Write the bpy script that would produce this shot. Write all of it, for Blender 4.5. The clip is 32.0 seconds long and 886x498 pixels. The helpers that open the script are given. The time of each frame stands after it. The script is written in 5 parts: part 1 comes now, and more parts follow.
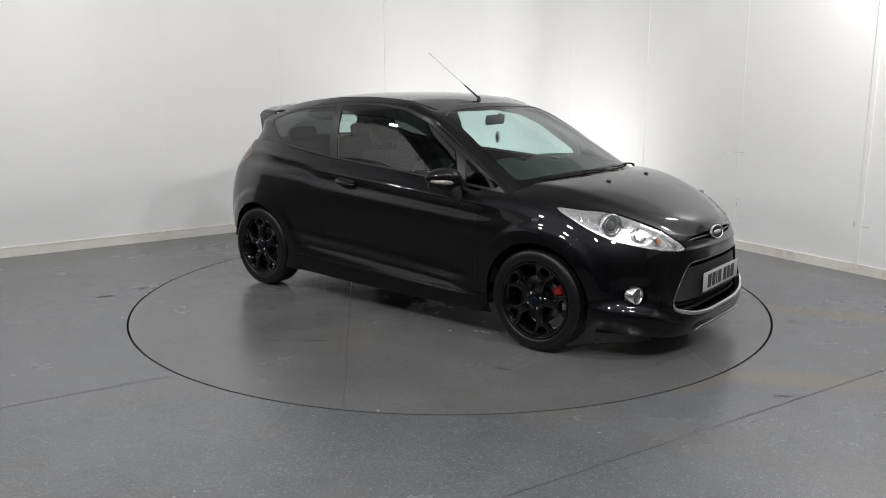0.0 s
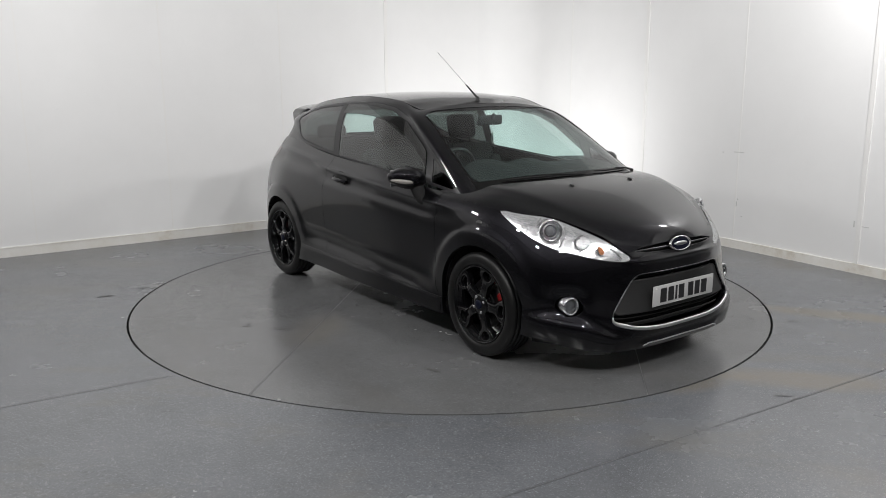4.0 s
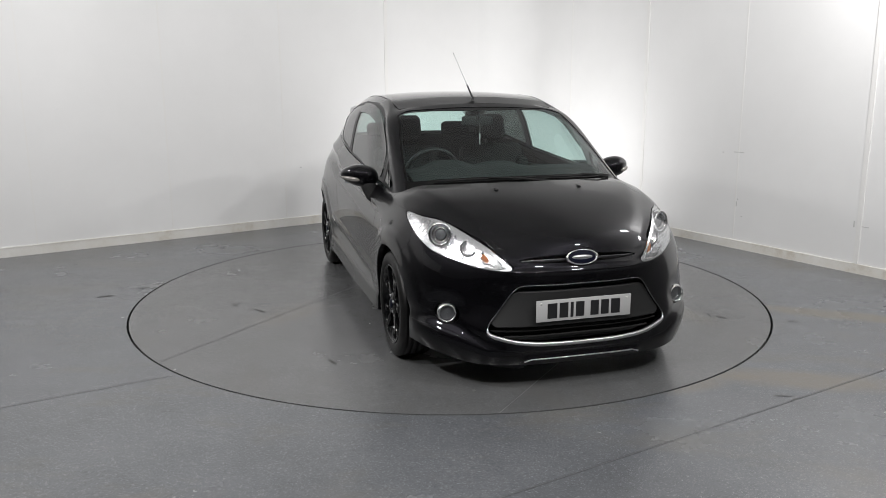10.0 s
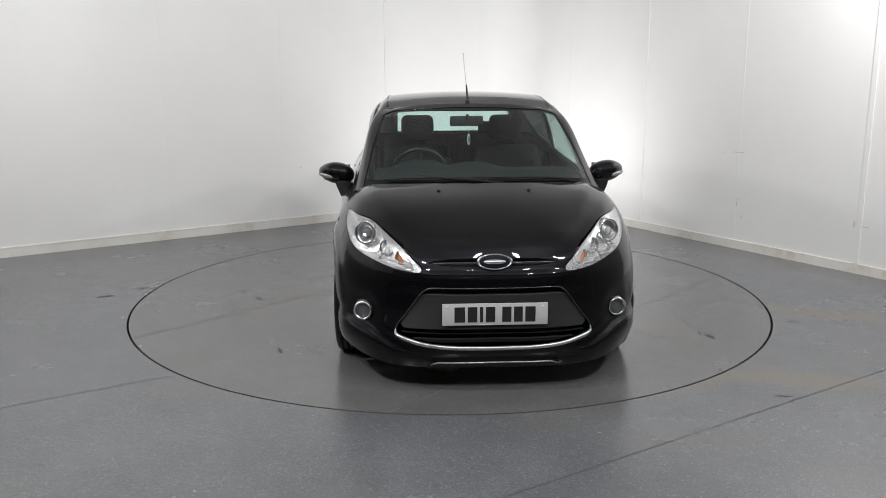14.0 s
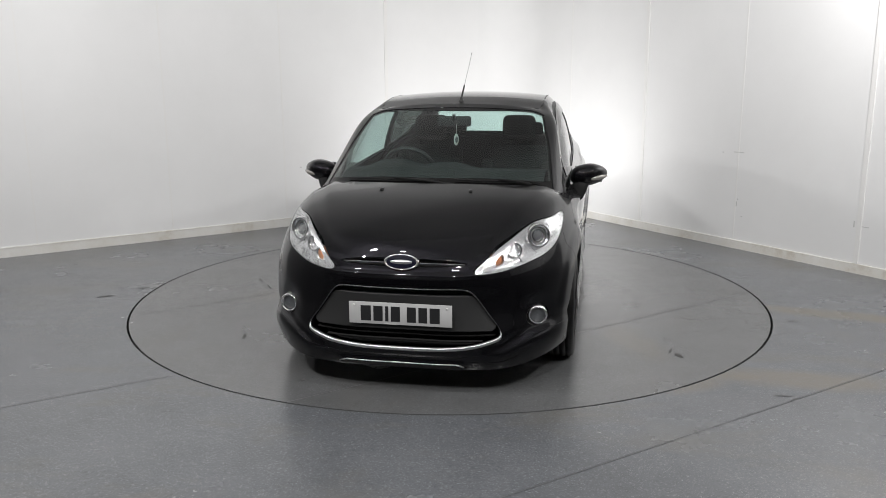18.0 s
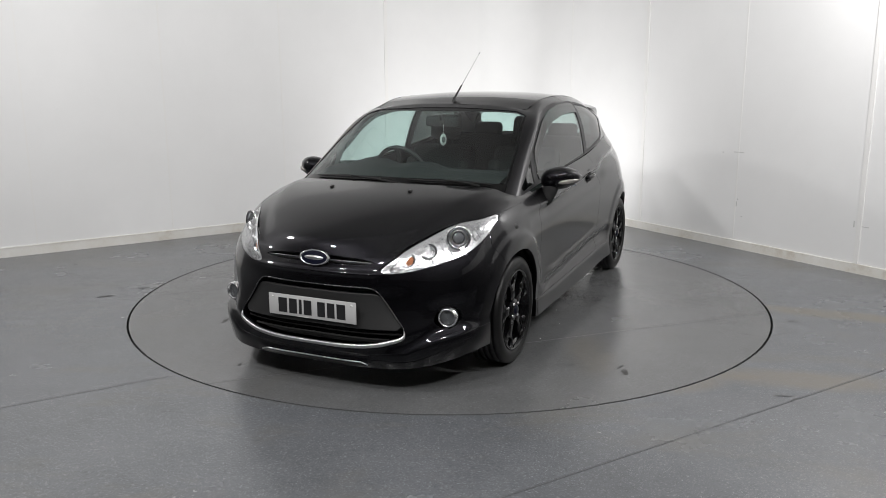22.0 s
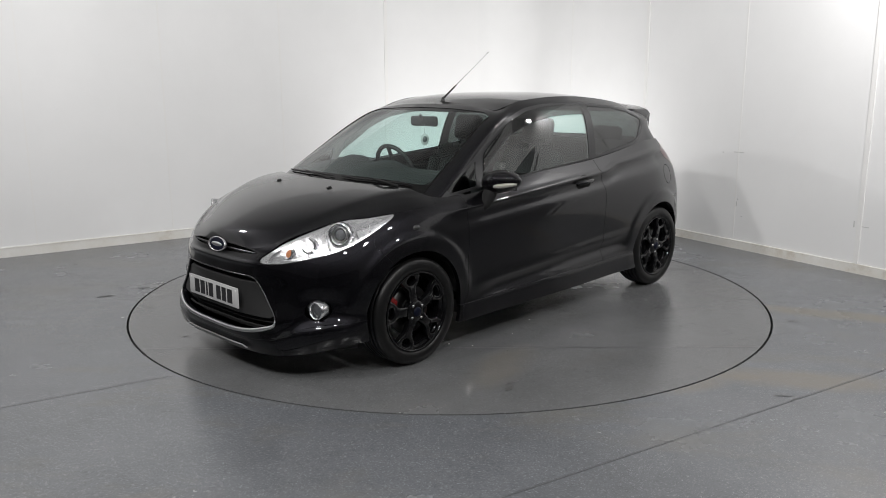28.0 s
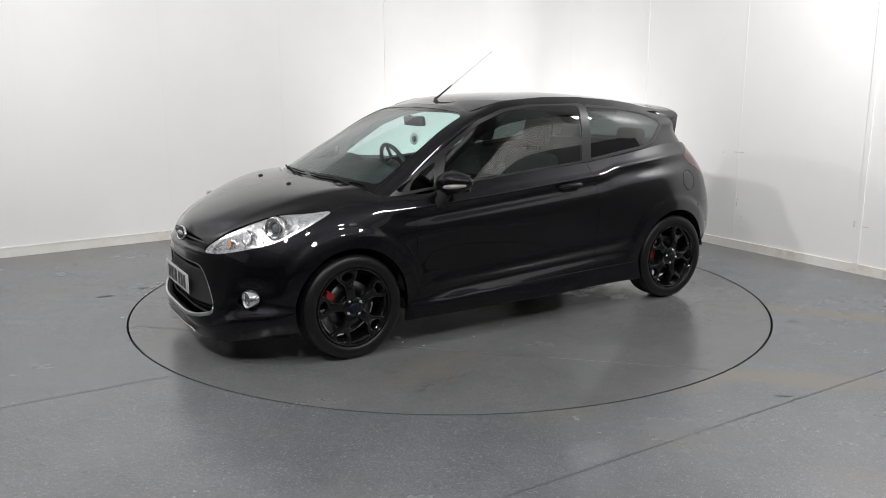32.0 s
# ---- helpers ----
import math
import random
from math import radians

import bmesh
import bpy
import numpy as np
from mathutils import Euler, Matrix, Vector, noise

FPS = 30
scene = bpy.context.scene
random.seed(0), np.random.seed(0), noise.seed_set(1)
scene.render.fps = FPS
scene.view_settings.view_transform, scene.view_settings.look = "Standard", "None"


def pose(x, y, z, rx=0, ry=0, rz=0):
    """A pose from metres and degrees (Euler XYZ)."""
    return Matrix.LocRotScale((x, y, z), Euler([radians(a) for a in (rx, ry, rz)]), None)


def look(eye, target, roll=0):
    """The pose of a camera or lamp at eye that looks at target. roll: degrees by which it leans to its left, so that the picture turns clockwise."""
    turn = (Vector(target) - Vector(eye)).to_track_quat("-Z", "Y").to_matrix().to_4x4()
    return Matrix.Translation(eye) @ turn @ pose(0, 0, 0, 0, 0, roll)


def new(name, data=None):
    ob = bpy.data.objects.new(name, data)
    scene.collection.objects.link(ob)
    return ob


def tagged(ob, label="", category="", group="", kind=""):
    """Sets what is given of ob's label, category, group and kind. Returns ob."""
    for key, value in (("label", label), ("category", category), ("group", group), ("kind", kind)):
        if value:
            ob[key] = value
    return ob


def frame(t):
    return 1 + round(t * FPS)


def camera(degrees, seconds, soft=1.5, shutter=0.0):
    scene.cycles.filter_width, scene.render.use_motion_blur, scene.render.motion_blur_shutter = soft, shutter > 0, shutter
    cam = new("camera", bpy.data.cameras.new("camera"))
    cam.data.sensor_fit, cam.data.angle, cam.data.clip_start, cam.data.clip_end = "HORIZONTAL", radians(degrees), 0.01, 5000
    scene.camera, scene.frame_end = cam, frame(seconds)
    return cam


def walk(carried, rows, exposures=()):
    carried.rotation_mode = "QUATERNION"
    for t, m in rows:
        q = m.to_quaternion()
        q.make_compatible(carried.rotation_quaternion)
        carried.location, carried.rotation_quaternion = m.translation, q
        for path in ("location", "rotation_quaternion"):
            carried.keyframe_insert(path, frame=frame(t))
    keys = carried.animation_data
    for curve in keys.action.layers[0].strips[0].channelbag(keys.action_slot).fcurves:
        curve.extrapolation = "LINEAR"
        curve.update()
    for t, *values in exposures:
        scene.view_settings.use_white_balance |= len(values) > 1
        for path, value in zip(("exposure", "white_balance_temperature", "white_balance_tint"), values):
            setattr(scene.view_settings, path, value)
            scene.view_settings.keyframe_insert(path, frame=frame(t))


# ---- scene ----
# ---- the camera: fixed on a tripod in front of the turntable ----
cam = camera(57.6, 32.0, soft=0.75)
EYE = Vector((0.0, -5.760, 1.543))
_yaw, _pit = radians(-0.409), radians(11.893)
AIM = EYE + Vector((math.sin(_yaw) * math.cos(_pit), math.cos(_yaw) * math.cos(_pit), -math.sin(_pit)))
walk(cam, [(0.0, look(EYE, AIM, -0.204)), (32.0, look(EYE, AIM, -0.204))], [(0.0, 0.0), (31.2, 0.0), (32.0, 0.22)])

# the turntable turns clockwise at an even rate; the car stands a little off its centre
TURN_START, TURN_RATE = -39.25, -3.406
OFF_X, OFF_Y = 0.0419, -0.1227
TABLE_R = 2.217

# ---- light ----
world = bpy.data.worlds.new("world")
scene.world = world
world.use_nodes = True
world.node_tree.nodes["Background"].inputs[0].default_value = (0.03, 0.031, 0.033, 1)
world.node_tree.nodes["Background"].inputs[1].default_value = 0.3


def area_lamp(name, eye, target, sx, sy, watts, spread=180, colour=(1.0, 0.988, 0.985)):
    d = bpy.data.lights.new(name, "AREA")
    d.shape, d.size, d.size_y, d.energy, d.color = "RECTANGLE", sx, sy, watts, colour
    d.spread = radians(spread)
    ob = new(name, d)
    ob.matrix_basis = look(eye, target)
    return ob


# floodlights high on stands and walls round the turntable, one low behind it that washes the far corner; the one over
# the camera is an added fill
for eye, target, watts in (((3.25, -0.30, 3.00), (1.4, 2.6, 0.6), 40), ((-3.45, -0.70, 2.90), (0.4, 1.6, 0.6), 32),
                           ((2.00, -4.90, 3.90), (-0.6, 0.8, 0.7), 56), ((3.15, -3.60, 4.10), (-0.4, 0.8, 0.6), 60),
                           ((0.10, -5.90, 4.40), (0.8, 0.8, 1.0), 70), ((-1.90, -4.90, 4.00), (2.0, 0.8, 0.8), 74), ((-3.25, -3.50, 4.30), (2.4, 0.8, 0.7), 90)):
    area_lamp("floodlight", eye, target, 0.30, 0.20, watts)
area_lamp("corner_floodlight", (0.50, 2.25, 0.62), (1.00, 4.4, 1.20), 1.2, 0.6, 22)



# ---- materials ----
def mat(name, colour, rough=0.5, metal=0.0, coat=0.0, coat_rough=0.03, spec=0.5):
    m = bpy.data.materials.new(name)
    m.use_nodes = True
    b = m.node_tree.nodes["Principled BSDF"]
    b.inputs["Base Color"].default_value = (*colour, 1)
    b.inputs["Roughness"].default_value = rough
    b.inputs["Metallic"].default_value = metal
    b.inputs["Coat Weight"].default_value = coat
    b.inputs["Coat Roughness"].default_value = coat_rough
    b.inputs["Coat IOR"].default_value = 1.42
    b.inputs["Specular IOR Level"].default_value = spec
    return m


def bits(m):
    nt = m.node_tree
    return nt, nt.nodes, nt.links, nt.nodes["Principled BSDF"]


def noise_node(m, scale, detail=4.0, rough=0.55, coords="Object", squash=(1, 1, 1)):
    nt, n, l, b = bits(m)
    tc, mp, no = n.new("ShaderNodeTexCoord"), n.new("ShaderNodeMapping"), n.new("ShaderNodeTexNoise")
    mp.inputs["Scale"].default_value = squash
    no.inputs["Scale"].default_value, no.inputs["Detail"].default_value, no.inputs["Roughness"].default_value = scale, detail, rough
    l.new(tc.outputs[coords], mp.inputs[0])
    l.new(mp.outputs[0], no.inputs["Vector"])
    return no


def ramp(m, src, stops):
    nt, n, l, b = bits(m)
    r = n.new("ShaderNodeValToRGB")
    while len(r.color_ramp.elements) < len(stops):
        r.color_ramp.elements.new(0.5)
    for e, (p, c) in zip(r.color_ramp.elements, stops):
        e.position, e.color = p, (*c, 1) if len(c) == 3 else c
    l.new(src, r.inputs[0])
    return r


def grey(v):
    return (v, v, v)


def mixed(m, a, b_, fac, mode="MIX"):
    nt, n, l, b = bits(m)
    x = n.new("ShaderNodeMix")
    x.data_type, x.blend_type = "RGBA", mode
    for sock, v in ((x.inputs[0], fac), (x.inputs[6], a), (x.inputs[7], b_)):
        if hasattr(v, "links"):
            l.new(v, sock)
        else:
            sock.default_value = v if isinstance(v, float) else (*v, 1)
    return x.outputs[2]


def bump(m, src, strength, dist=0.01):
    nt, n, l, b = bits(m)
    k = n.new("ShaderNodeBump")
    k.inputs["Strength"].default_value, k.inputs["Distance"].default_value = strength, dist
    l.new(src, k.inputs["Height"])
    l.new(k.outputs[0], b.inputs["Normal"])
    return k


def vinyl(name, base, tint, blobs=(), speckle=1.0):
    """Grey safety vinyl: fine pale and dark flakes, scuffs and faint brownish stains. blobs: x, y, rx, ry, angle, amount of old spills."""
    m = mat(name, base, 0.3, spec=0.85)
    nt, n, l, b = bits(m)
    tc = n.new("ShaderNodeTexCoord")

    def flakes(scale):
        v = n.new("ShaderNodeTexVoronoi")
        v.inputs["Scale"].default_value = scale
        l.new(tc.outputs["Object"], v.inputs["Vector"])
        sep = n.new("ShaderNodeSeparateColor")
        l.new(v.outputs["Color"], sep.inputs[0])
        return sep
    f1, f2 = flakes(260), flakes(110)
    fl = ramp(m, f1.outputs[0], [(0.0, grey(1 - .32 * speckle)), (0.14, grey(1 - .1 * speckle)), (0.80, grey(1.02)), (0.92, grey(1 + .32 * speckle)), (1.0, grey(1 + 1.1 * speckle))])
    fl2 = ramp(m, f2.outputs[1], [(0.0, grey(0.85)), (0.10, grey(0.98)), (0.95, grey(1.0)), (0.985, grey(1.0 + .4 * speckle))])
    cloud = noise_node(m, 1.1, 6, 0.62)
    cl = ramp(m, cloud.outputs["Fac"], [(0.3, grey(0.80)), (0.7, grey(1.12))])
    stain = noise_node(m, 0.8, 6, 0.62, squash=(1.0, 2.2, 1))
    st = ramp(m, stain.outputs["Fac"], [(0.52, grey(0.0)), (0.75, grey(0.65))])
    scuff = noise_node(m, 5.0, 8, 0.7, squash=(1, 3, 1))
    sc = ramp(m, scuff.outputs["Fac"], [(0.58, grey(1.0)), (0.70, grey(0.80))])
    c = mixed(m, base, fl.outputs[0], 1.0, "MULTIPLY")
    c = mixed(m, c, fl2.outputs[0], 1.0, "MULTIPLY")
    c = mixed(m, c, cl.outputs[0], 1.0, "MULTIPLY")
    c = mixed(m, c, sc.outputs[0], 0.8, "MULTIPLY")
    c = mixed(m, c, tint, st.outputs[0])
    wob = noise_node(m, 4.0, 5, 0.6)
    for x, y, rx, ry, ang, amount in blobs:
        mp, gr = n.new("ShaderNodeMapping"), n.new("ShaderNodeTexGradient")
        mp.vector_type = "TEXTURE"
        mp.inputs["Location"].default_value = (x, y, 0)
        mp.inputs["Rotation"].default_value = (0, 0, radians(ang))
        mp.inputs["Scale"].default_value = (rx, ry, 1)
        gr.gradient_type = "SPHERICAL"
        l.new(tc.outputs["Object"], mp.inputs[0])
        l.new(mp.outputs[0], gr.inputs[0])
        mul = n.new("ShaderNodeMath")
        mul.operation = "MULTIPLY"
        l.new(gr.outputs["Fac"], mul.inputs[0])
        l.new(wob.outputs["Fac"], mul.inputs[1])
        r = ramp(m, mul.outputs[0], [(0.05, grey(0.0)), (0.35, grey(amount))])
        c = mixed(m, c, (0.165, 0.145, 0.110), r.outputs[0])
    l.new(c, b.inputs["Base Color"])
    rr = ramp(m, cloud.outputs["Fac"], [(0.3, grey(0.19)), (0.7, grey(0.30))])
    l.new(rr.outputs[0], b.inputs["Roughness"])
    bump(m, f1.outputs[0], 0.10, 0.001)
    return m


M_FLOOR = vinyl("grey_vinyl", (0.124, 0.130, 0.140), (0.138, 0.127, 0.102), ((2.6, -.60, .9, .16, -22, .75), (1.9, -1.78, .8, .20, -10, .6), (1.3, -1.80, .35, .15, 30, .5)), 0.75)
M_TABLE = vinyl("turntable_vinyl", (0.127, 0.129, 0.131), (0.120, 0.117, 0.112), ((.2, -1.2, .25, .5, 45, .25), (.9, 1.3, .5, .2, 20, .3)), 0.4)


def wall_paint(name, base):
    m = mat(name, base, 0.5)
    nt, n, l, b = bits(m)
    a = noise_node(m, 0.7, 5, 0.6)
    r = ramp(m, a.outputs["Fac"], [(0.3, grey(0.95)), (0.7, grey(1.02))])
    d = noise_node(m, 9.0, 8, 0.75)
    r2 = ramp(m, d.outputs["Fac"], [(0.66, grey(1.0)), (0.78, grey(0.88))])
    c = mixed(m, base, r.outputs[0], 1.0, "MULTIPLY")
    c = mixed(m, c, r2.outputs[0], 0.6, "MULTIPLY")
    l.new(c, b.inputs["Base Color"])
    bump(m, noise_node(m, 120.0, 4).outputs["Fac"], 0.05, 0.002)
    return m


M_WALL = wall_paint("white_wall_panel", (0.80, 0.80, 0.795))
M_TRIM = wall_paint("white_trim", (0.80, 0.795, 0.78))
M_DARKBAND = wall_paint("reflection_band_grey", (0.12, 0.12, 0.122))
M_UPPER = wall_paint("upper_reflection_grey", (0.50, 0.50, 0.50))
M_CEIL = wall_paint("grey_ceiling_paint", (0.50, 0.50, 0.50))
M_HALL = wall_paint("pale_hall_paint", (0.30, 0.30, 0.295))


def skirting_paint():
    m = mat("scuffed_skirting", (0.72, 0.70, 0.66), 0.45)
    nt, n, l, b = bits(m)
    a = noise_node(m, 3.0, 8, 0.7)
    r = ramp(m, a.outputs["Fac"], [(0.35, (0.76, 0.75, 0.72)), (0.55, (0.70, 0.68, 0.63)), (0.75, (0.50, 0.44, 0.36))])
    l.new(r.outputs[0], b.inputs["Base Color"])
    return m


M_SKIRT = skirting_paint()
M_SEAM = mat("dark_gap", (0.012, 0.012, 0.013), 0.8)
M_WELD = mat("welded_seam", (0.095, 0.095, 0.098), 0.5)


def car_paint():
    m = mat("black_metallic_paint", (0.0042, 0.0040, 0.0052), 0.40, 0.85, 1.0, 0.025, 0.5)
    nt, n, l, b = bits(m)
    v = n.new("ShaderNodeTexVoronoi")
    v.inputs["Scale"].default_value = 1500
    tc = n.new("ShaderNodeTexCoord")
    l.new(tc.outputs["Object"], v.inputs["Vector"])
    s = n.new("ShaderNodeSeparateColor")
    l.new(v.outputs["Color"], s.inputs[0])
    r = ramp(m, s.outputs[0], [(0.0, (0.0022, 0.0021, 0.0032)), (0.88, (0.0029, 0.0028, 0.0044)), (1.0, (0.014, 0.012, 0.018))])
    l.new(r.outputs[0], b.inputs["Base Color"])
    dust = noise_node(m, 6.0, 6, 0.65)
    rr = ramp(m, dust.outputs["Fac"], [(0.35, grey(0.012)), (0.7, grey(0.03))])
    l.new(rr.outputs[0], b.inputs["Coat Roughness"])
    return m


M_PAINT = car_paint()
M_SATIN = mat("satin_black_plastic", (0.012, 0.012, 0.012), 0.38)
M_PLASTIC = mat("grained_black_plastic", (0.012, 0.012, 0.012), 0.55)
bump(M_PLASTIC, noise_node(M_PLASTIC, 400, 2).outputs["Fac"], 0.2, 0.001)
M_PILLAR = mat("grey_black_film", (0.015, 0.015, 0.016), 0.42)
M_UNDER = mat("matt_black_underbody", (0.006, 0.006, 0.006), 0.9)
M_CHROME = mat("chrome", (0.86, 0.86, 0.87), 0.16, 1.0)
M_SILVER = mat("silver_satin", (0.55, 0.55, 0.56), 0.28, 1.0)
M_RUBBER = mat("tyre_rubber", (0.0045, 0.0045, 0.0045), 0.40, spec=0.30)
bump(M_RUBBER, noise_node(M_RUBBER, 90, 4).outputs["Fac"], 0.15, 0.002)
M_RIM = mat("gloss_black_alloy", (0.003, 0.003, 0.0034), 0.4, 0.0, 1.0, 0.05, 0.0)
M_DISC = mat("brake_disc_steel", (0.10, 0.10, 0.10), 0.38, 1.0)
M_RED = mat("red_caliper_paint", (0.20, 0.006, 0.006), 0.4, 0.0, 0.2)
M_BLUE = mat("dark_blue_enamel", (0.003, 0.0042, 0.012), 0.42, 0.0, 0.0, 0.03, 0.12)
M_PLATE = mat("white_plate", (0.47, 0.47, 0.465), 0.35)
M_AMBER = mat("amber_bulb", (0.62, 0.25, 0.12), 0.3)
M_TAILRED = mat("dark_red_lens", (0.05, 0.004, 0.004), 0.15, 0.0, 1.0)
M_CLOTH = mat("charcoal_seat_cloth", (0.009, 0.0095, 0.0095), 0.9)
bump(M_CLOTH, noise_node(M_CLOTH, 300, 3).outputs["Fac"], 0.4, 0.002)
M_TRIMIN = mat("dark_cabin_plastic", (0.0075, 0.0083, 0.0082), 0.7)
M_LINING = mat("pale_pillar_lining", (0.24, 0.24, 0.235), 0.8)
M_HEADLINER = mat("grey_headliner", (0.20, 0.20, 0.195), 0.9)
M_SCUFF = mat("dark_scuff", (0.07, 0.07, 0.068), 0.6)
M_MARK = mat("grey_wall_mark", (0.56, 0.56, 0.55), 0.7)
M_WHITE = mat("white_card", (0.6, 0.6, 0.58), 0.6)


def glass(name, tint, rough=0.0, gloss=0.085):
    m = bpy.data.materials.new(name)
    m.use_nodes = True
    nt = m.node_tree
    nt.nodes.remove(nt.nodes["Principled BSDF"])
    tr, gl, mx, lw, pw, ad = (nt.nodes.new(k) for k in ("ShaderNodeBsdfTransparent", "ShaderNodeBsdfGlossy", "ShaderNodeMixShader", "ShaderNodeLayerWeight", "ShaderNodeMath", "ShaderNodeMath"))
    tr.inputs[0].default_value = (*tint, 1)
    gl.inputs["Roughness"].default_value = rough
    lw.inputs[0].default_value = 0.5
    pw.operation, pw.inputs[1].default_value = "POWER", 4.0
    ad.operation, ad.inputs[1].default_value, ad.inputs[2].default_value = "MULTIPLY_ADD", 0.90, gloss
    nt.links.new(lw.outputs["Facing"], pw.inputs[0])
    nt.links.new(pw.outputs[0], ad.inputs[0])
    nt.links.new(ad.outputs[0], mx.inputs[0])
    nt.links.new(tr.outputs[0], mx.inputs[1])
    nt.links.new(gl.outputs[0], mx.inputs[2])
    nt.links.new(mx.outputs[0], nt.nodes["Material Output"].inputs[0])
    return m


M_CHROME2 = mat("bright_trim", (0.60, 0.60, 0.61), 0.30, 1.0)
M_MIRROR = mat("mirror_glass", (0.85, 0.86, 0.86), 0.02, 1.0)
M_MAST = mat("dull_steel", (0.26, 0.255, 0.25), 0.5, 0.0)
M_INK = mat("plate_ink", (0.015, 0.015, 0.016), 0.4)
M_PRINT = mat("grey_print", (0.10, 0.11, 0.11), 0.6)
M_DARKGLASS = mat("dark_lamp_glass", (0.07, 0.074, 0.078), 0.06, 0.0, 1.0)
M_PROJECTOR = mat("projector_glass", (0.11, 0.115, 0.12), 0.08, 0.0, 1.0)
M_INDICATOR = mat("clear_indicator", (0.36, 0.34, 0.32), 0.20, 0.6)


def reflector():
    m = mat("fluted_reflector", (0.74, 0.74, 0.75), 0.27, 0.85)
    nt, n, l, b = bits(m)
    v = n.new("ShaderNodeTexVoronoi")
    v.distance = "CHEBYCHEV"
    v.inputs["Scale"].default_value = 34
    tc = n.new("ShaderNodeTexCoord")
    l.new(tc.outputs["Object"], v.inputs["Vector"])
    bump(m, v.outputs["Distance"], 0.15, 0.015)
    return m


M_FRIT = mat("black_glass_enamel", (0.004, 0.004, 0.004), 0.12, spec=0.3)
M_TRIMBAR = mat("dark_bright_bar", (0.13, 0.13, 0.135), 0.30, 1.0)
M_REFLECTOR = reflector()
M_SCREEN = glass("tinted_windscreen_glass", (0.83, 0.985, 0.955), gloss=0.07)
M_SIDEGLASS = glass("tinted_side_glass", (0.70, 0.83, 0.80), gloss=0.13)
M_PRIVACY = glass("dark_privacy_glass", (0.085, 0.095, 0.092))
M_SMOKE = glass("smoked_plastic", (0.16, 0.165, 0.165))
M_LENS = glass("clear_lamp_lens", (0.95, 0.96, 0.96))


# ---- building blocks ----
def mesh_of(name, verts, faces, normals=None, smooth=True):
    me = bpy.data.meshes.new(name)
    me.from_pydata([tuple(map(float, v)) for v in verts], [], [f for f in faces if len(set(f)) == len(f)])
    me.update()
    if smooth:
        for p in me.polygons:
            p.use_smooth = True
    if normals is not None:
        me.normals_split_custom_set_from_vertices([tuple(map(float, v)) for v in normals])
    return me


def part(name, data, material, parent, label="", m=None):
    """Links a bmesh or a mesh as one mesh object under a thing or a part."""
    if isinstance(data, bmesh.types.BMesh):
        me = bpy.data.meshes.new(name)
        data.to_mesh(me)
        data.free()
    else:
        me = data
    if not me.materials:
        me.materials.append(material)
    ob = new(name, me)
    ob.parent = parent
    if m is not None:
        ob.matrix_basis = m
    if label:
        ob["label"] = label
    return ob


def smooth_all(bm):
    for f in bm.faces:
        f.smooth = True
    return bm


def box(sx, sy, sz, bevel=0.0, m=None, segs=2):
    bm = bmesh.new()
    bmesh.ops.create_cube(bm, size=1.0, matrix=Matrix.Diagonal((sx, sy, sz, 1)))
    if bevel:
        bmesh.ops.bevel(bm, geom=bm.edges[:], offset=bevel, segments=segs, profile=0.5, affect="EDGES")
        smooth_all(bm)
    if m is not None:
        bm.transform(m)
    return bm


def join(*bms):
    out = bmesh.new()
    for b in bms:
        me = bpy.data.meshes.new("tmp")
        b.to_mesh(me)
        b.free()
        out.from_mesh(me)
        bpy.data.meshes.remove(me)
    return out


def lathe(profile, n=48, closed=True, arc=2 * math.pi):
    """Turns a profile of (radius, height) about z."""
    bm = bmesh.new()
    full = abs(arc - 2 * math.pi) < 1e-6
    rings = []
    cols = n if full else n + 1
    for r, h in profile:
        rings.append([bm.verts.new((r * math.cos(arc * i / n), r * math.sin(arc * i / n), h)) for i in range(cols)])
    pairs = list(zip(rings, rings[1:])) + ([(rings[-1], rings[0])] if closed else [])
    for a, b in pairs:
        for i in range(n):
            j = (i + 1) % cols
            bm.faces.new((a[i], a[j], b[j], b[i]))
    bmesh.ops.recalc_face_normals(bm, faces=bm.faces[:])
    return smooth_all(bm)


def tube(points, radius, n=8, closed=False, flat=1.0):
    """A round bar along a line of points."""
    P = [Vector(p) for p in points]
    bm = bmesh.new()
    rings = []
    up = Vector((0, 0, 1))
    for i, p in enumerate(P):
        a = P[i - 1] if (i or closed) else p
        b = P[(i + 1) % len(P)] if (i < len(P) - 1 or closed) else p
        t = (b - a).normalized()
        ref = up if abs(t.dot(up)) < 0.95 else Vector((0, 1, 0))
        s = t.cross(ref).normalized()
        u = s.cross(t)
        r = radius[i] if isinstance(radius, (list, tuple)) else radius
        rings.append([bm.verts.new(p + r * (math.cos(2 * math.pi * k / n) * s + flat * math.sin(2 * math.pi * k / n) * u)) for k in range(n)])
    pairs = list(zip(rings, rings[1:])) + ([(rings[-1], rings[0])] if closed else [])
    for a, b in pairs:
        for k in range(n):
            bm.faces.new((a[k], a[(k + 1) % n], b[(k + 1) % n], b[k]))
    if not closed:
        bm.faces.new(rings[0][::-1])
        bm.faces.new(rings[-1])
    bmesh.ops.recalc_face_normals(bm, faces=bm.faces[:])
    return smooth_all(bm)


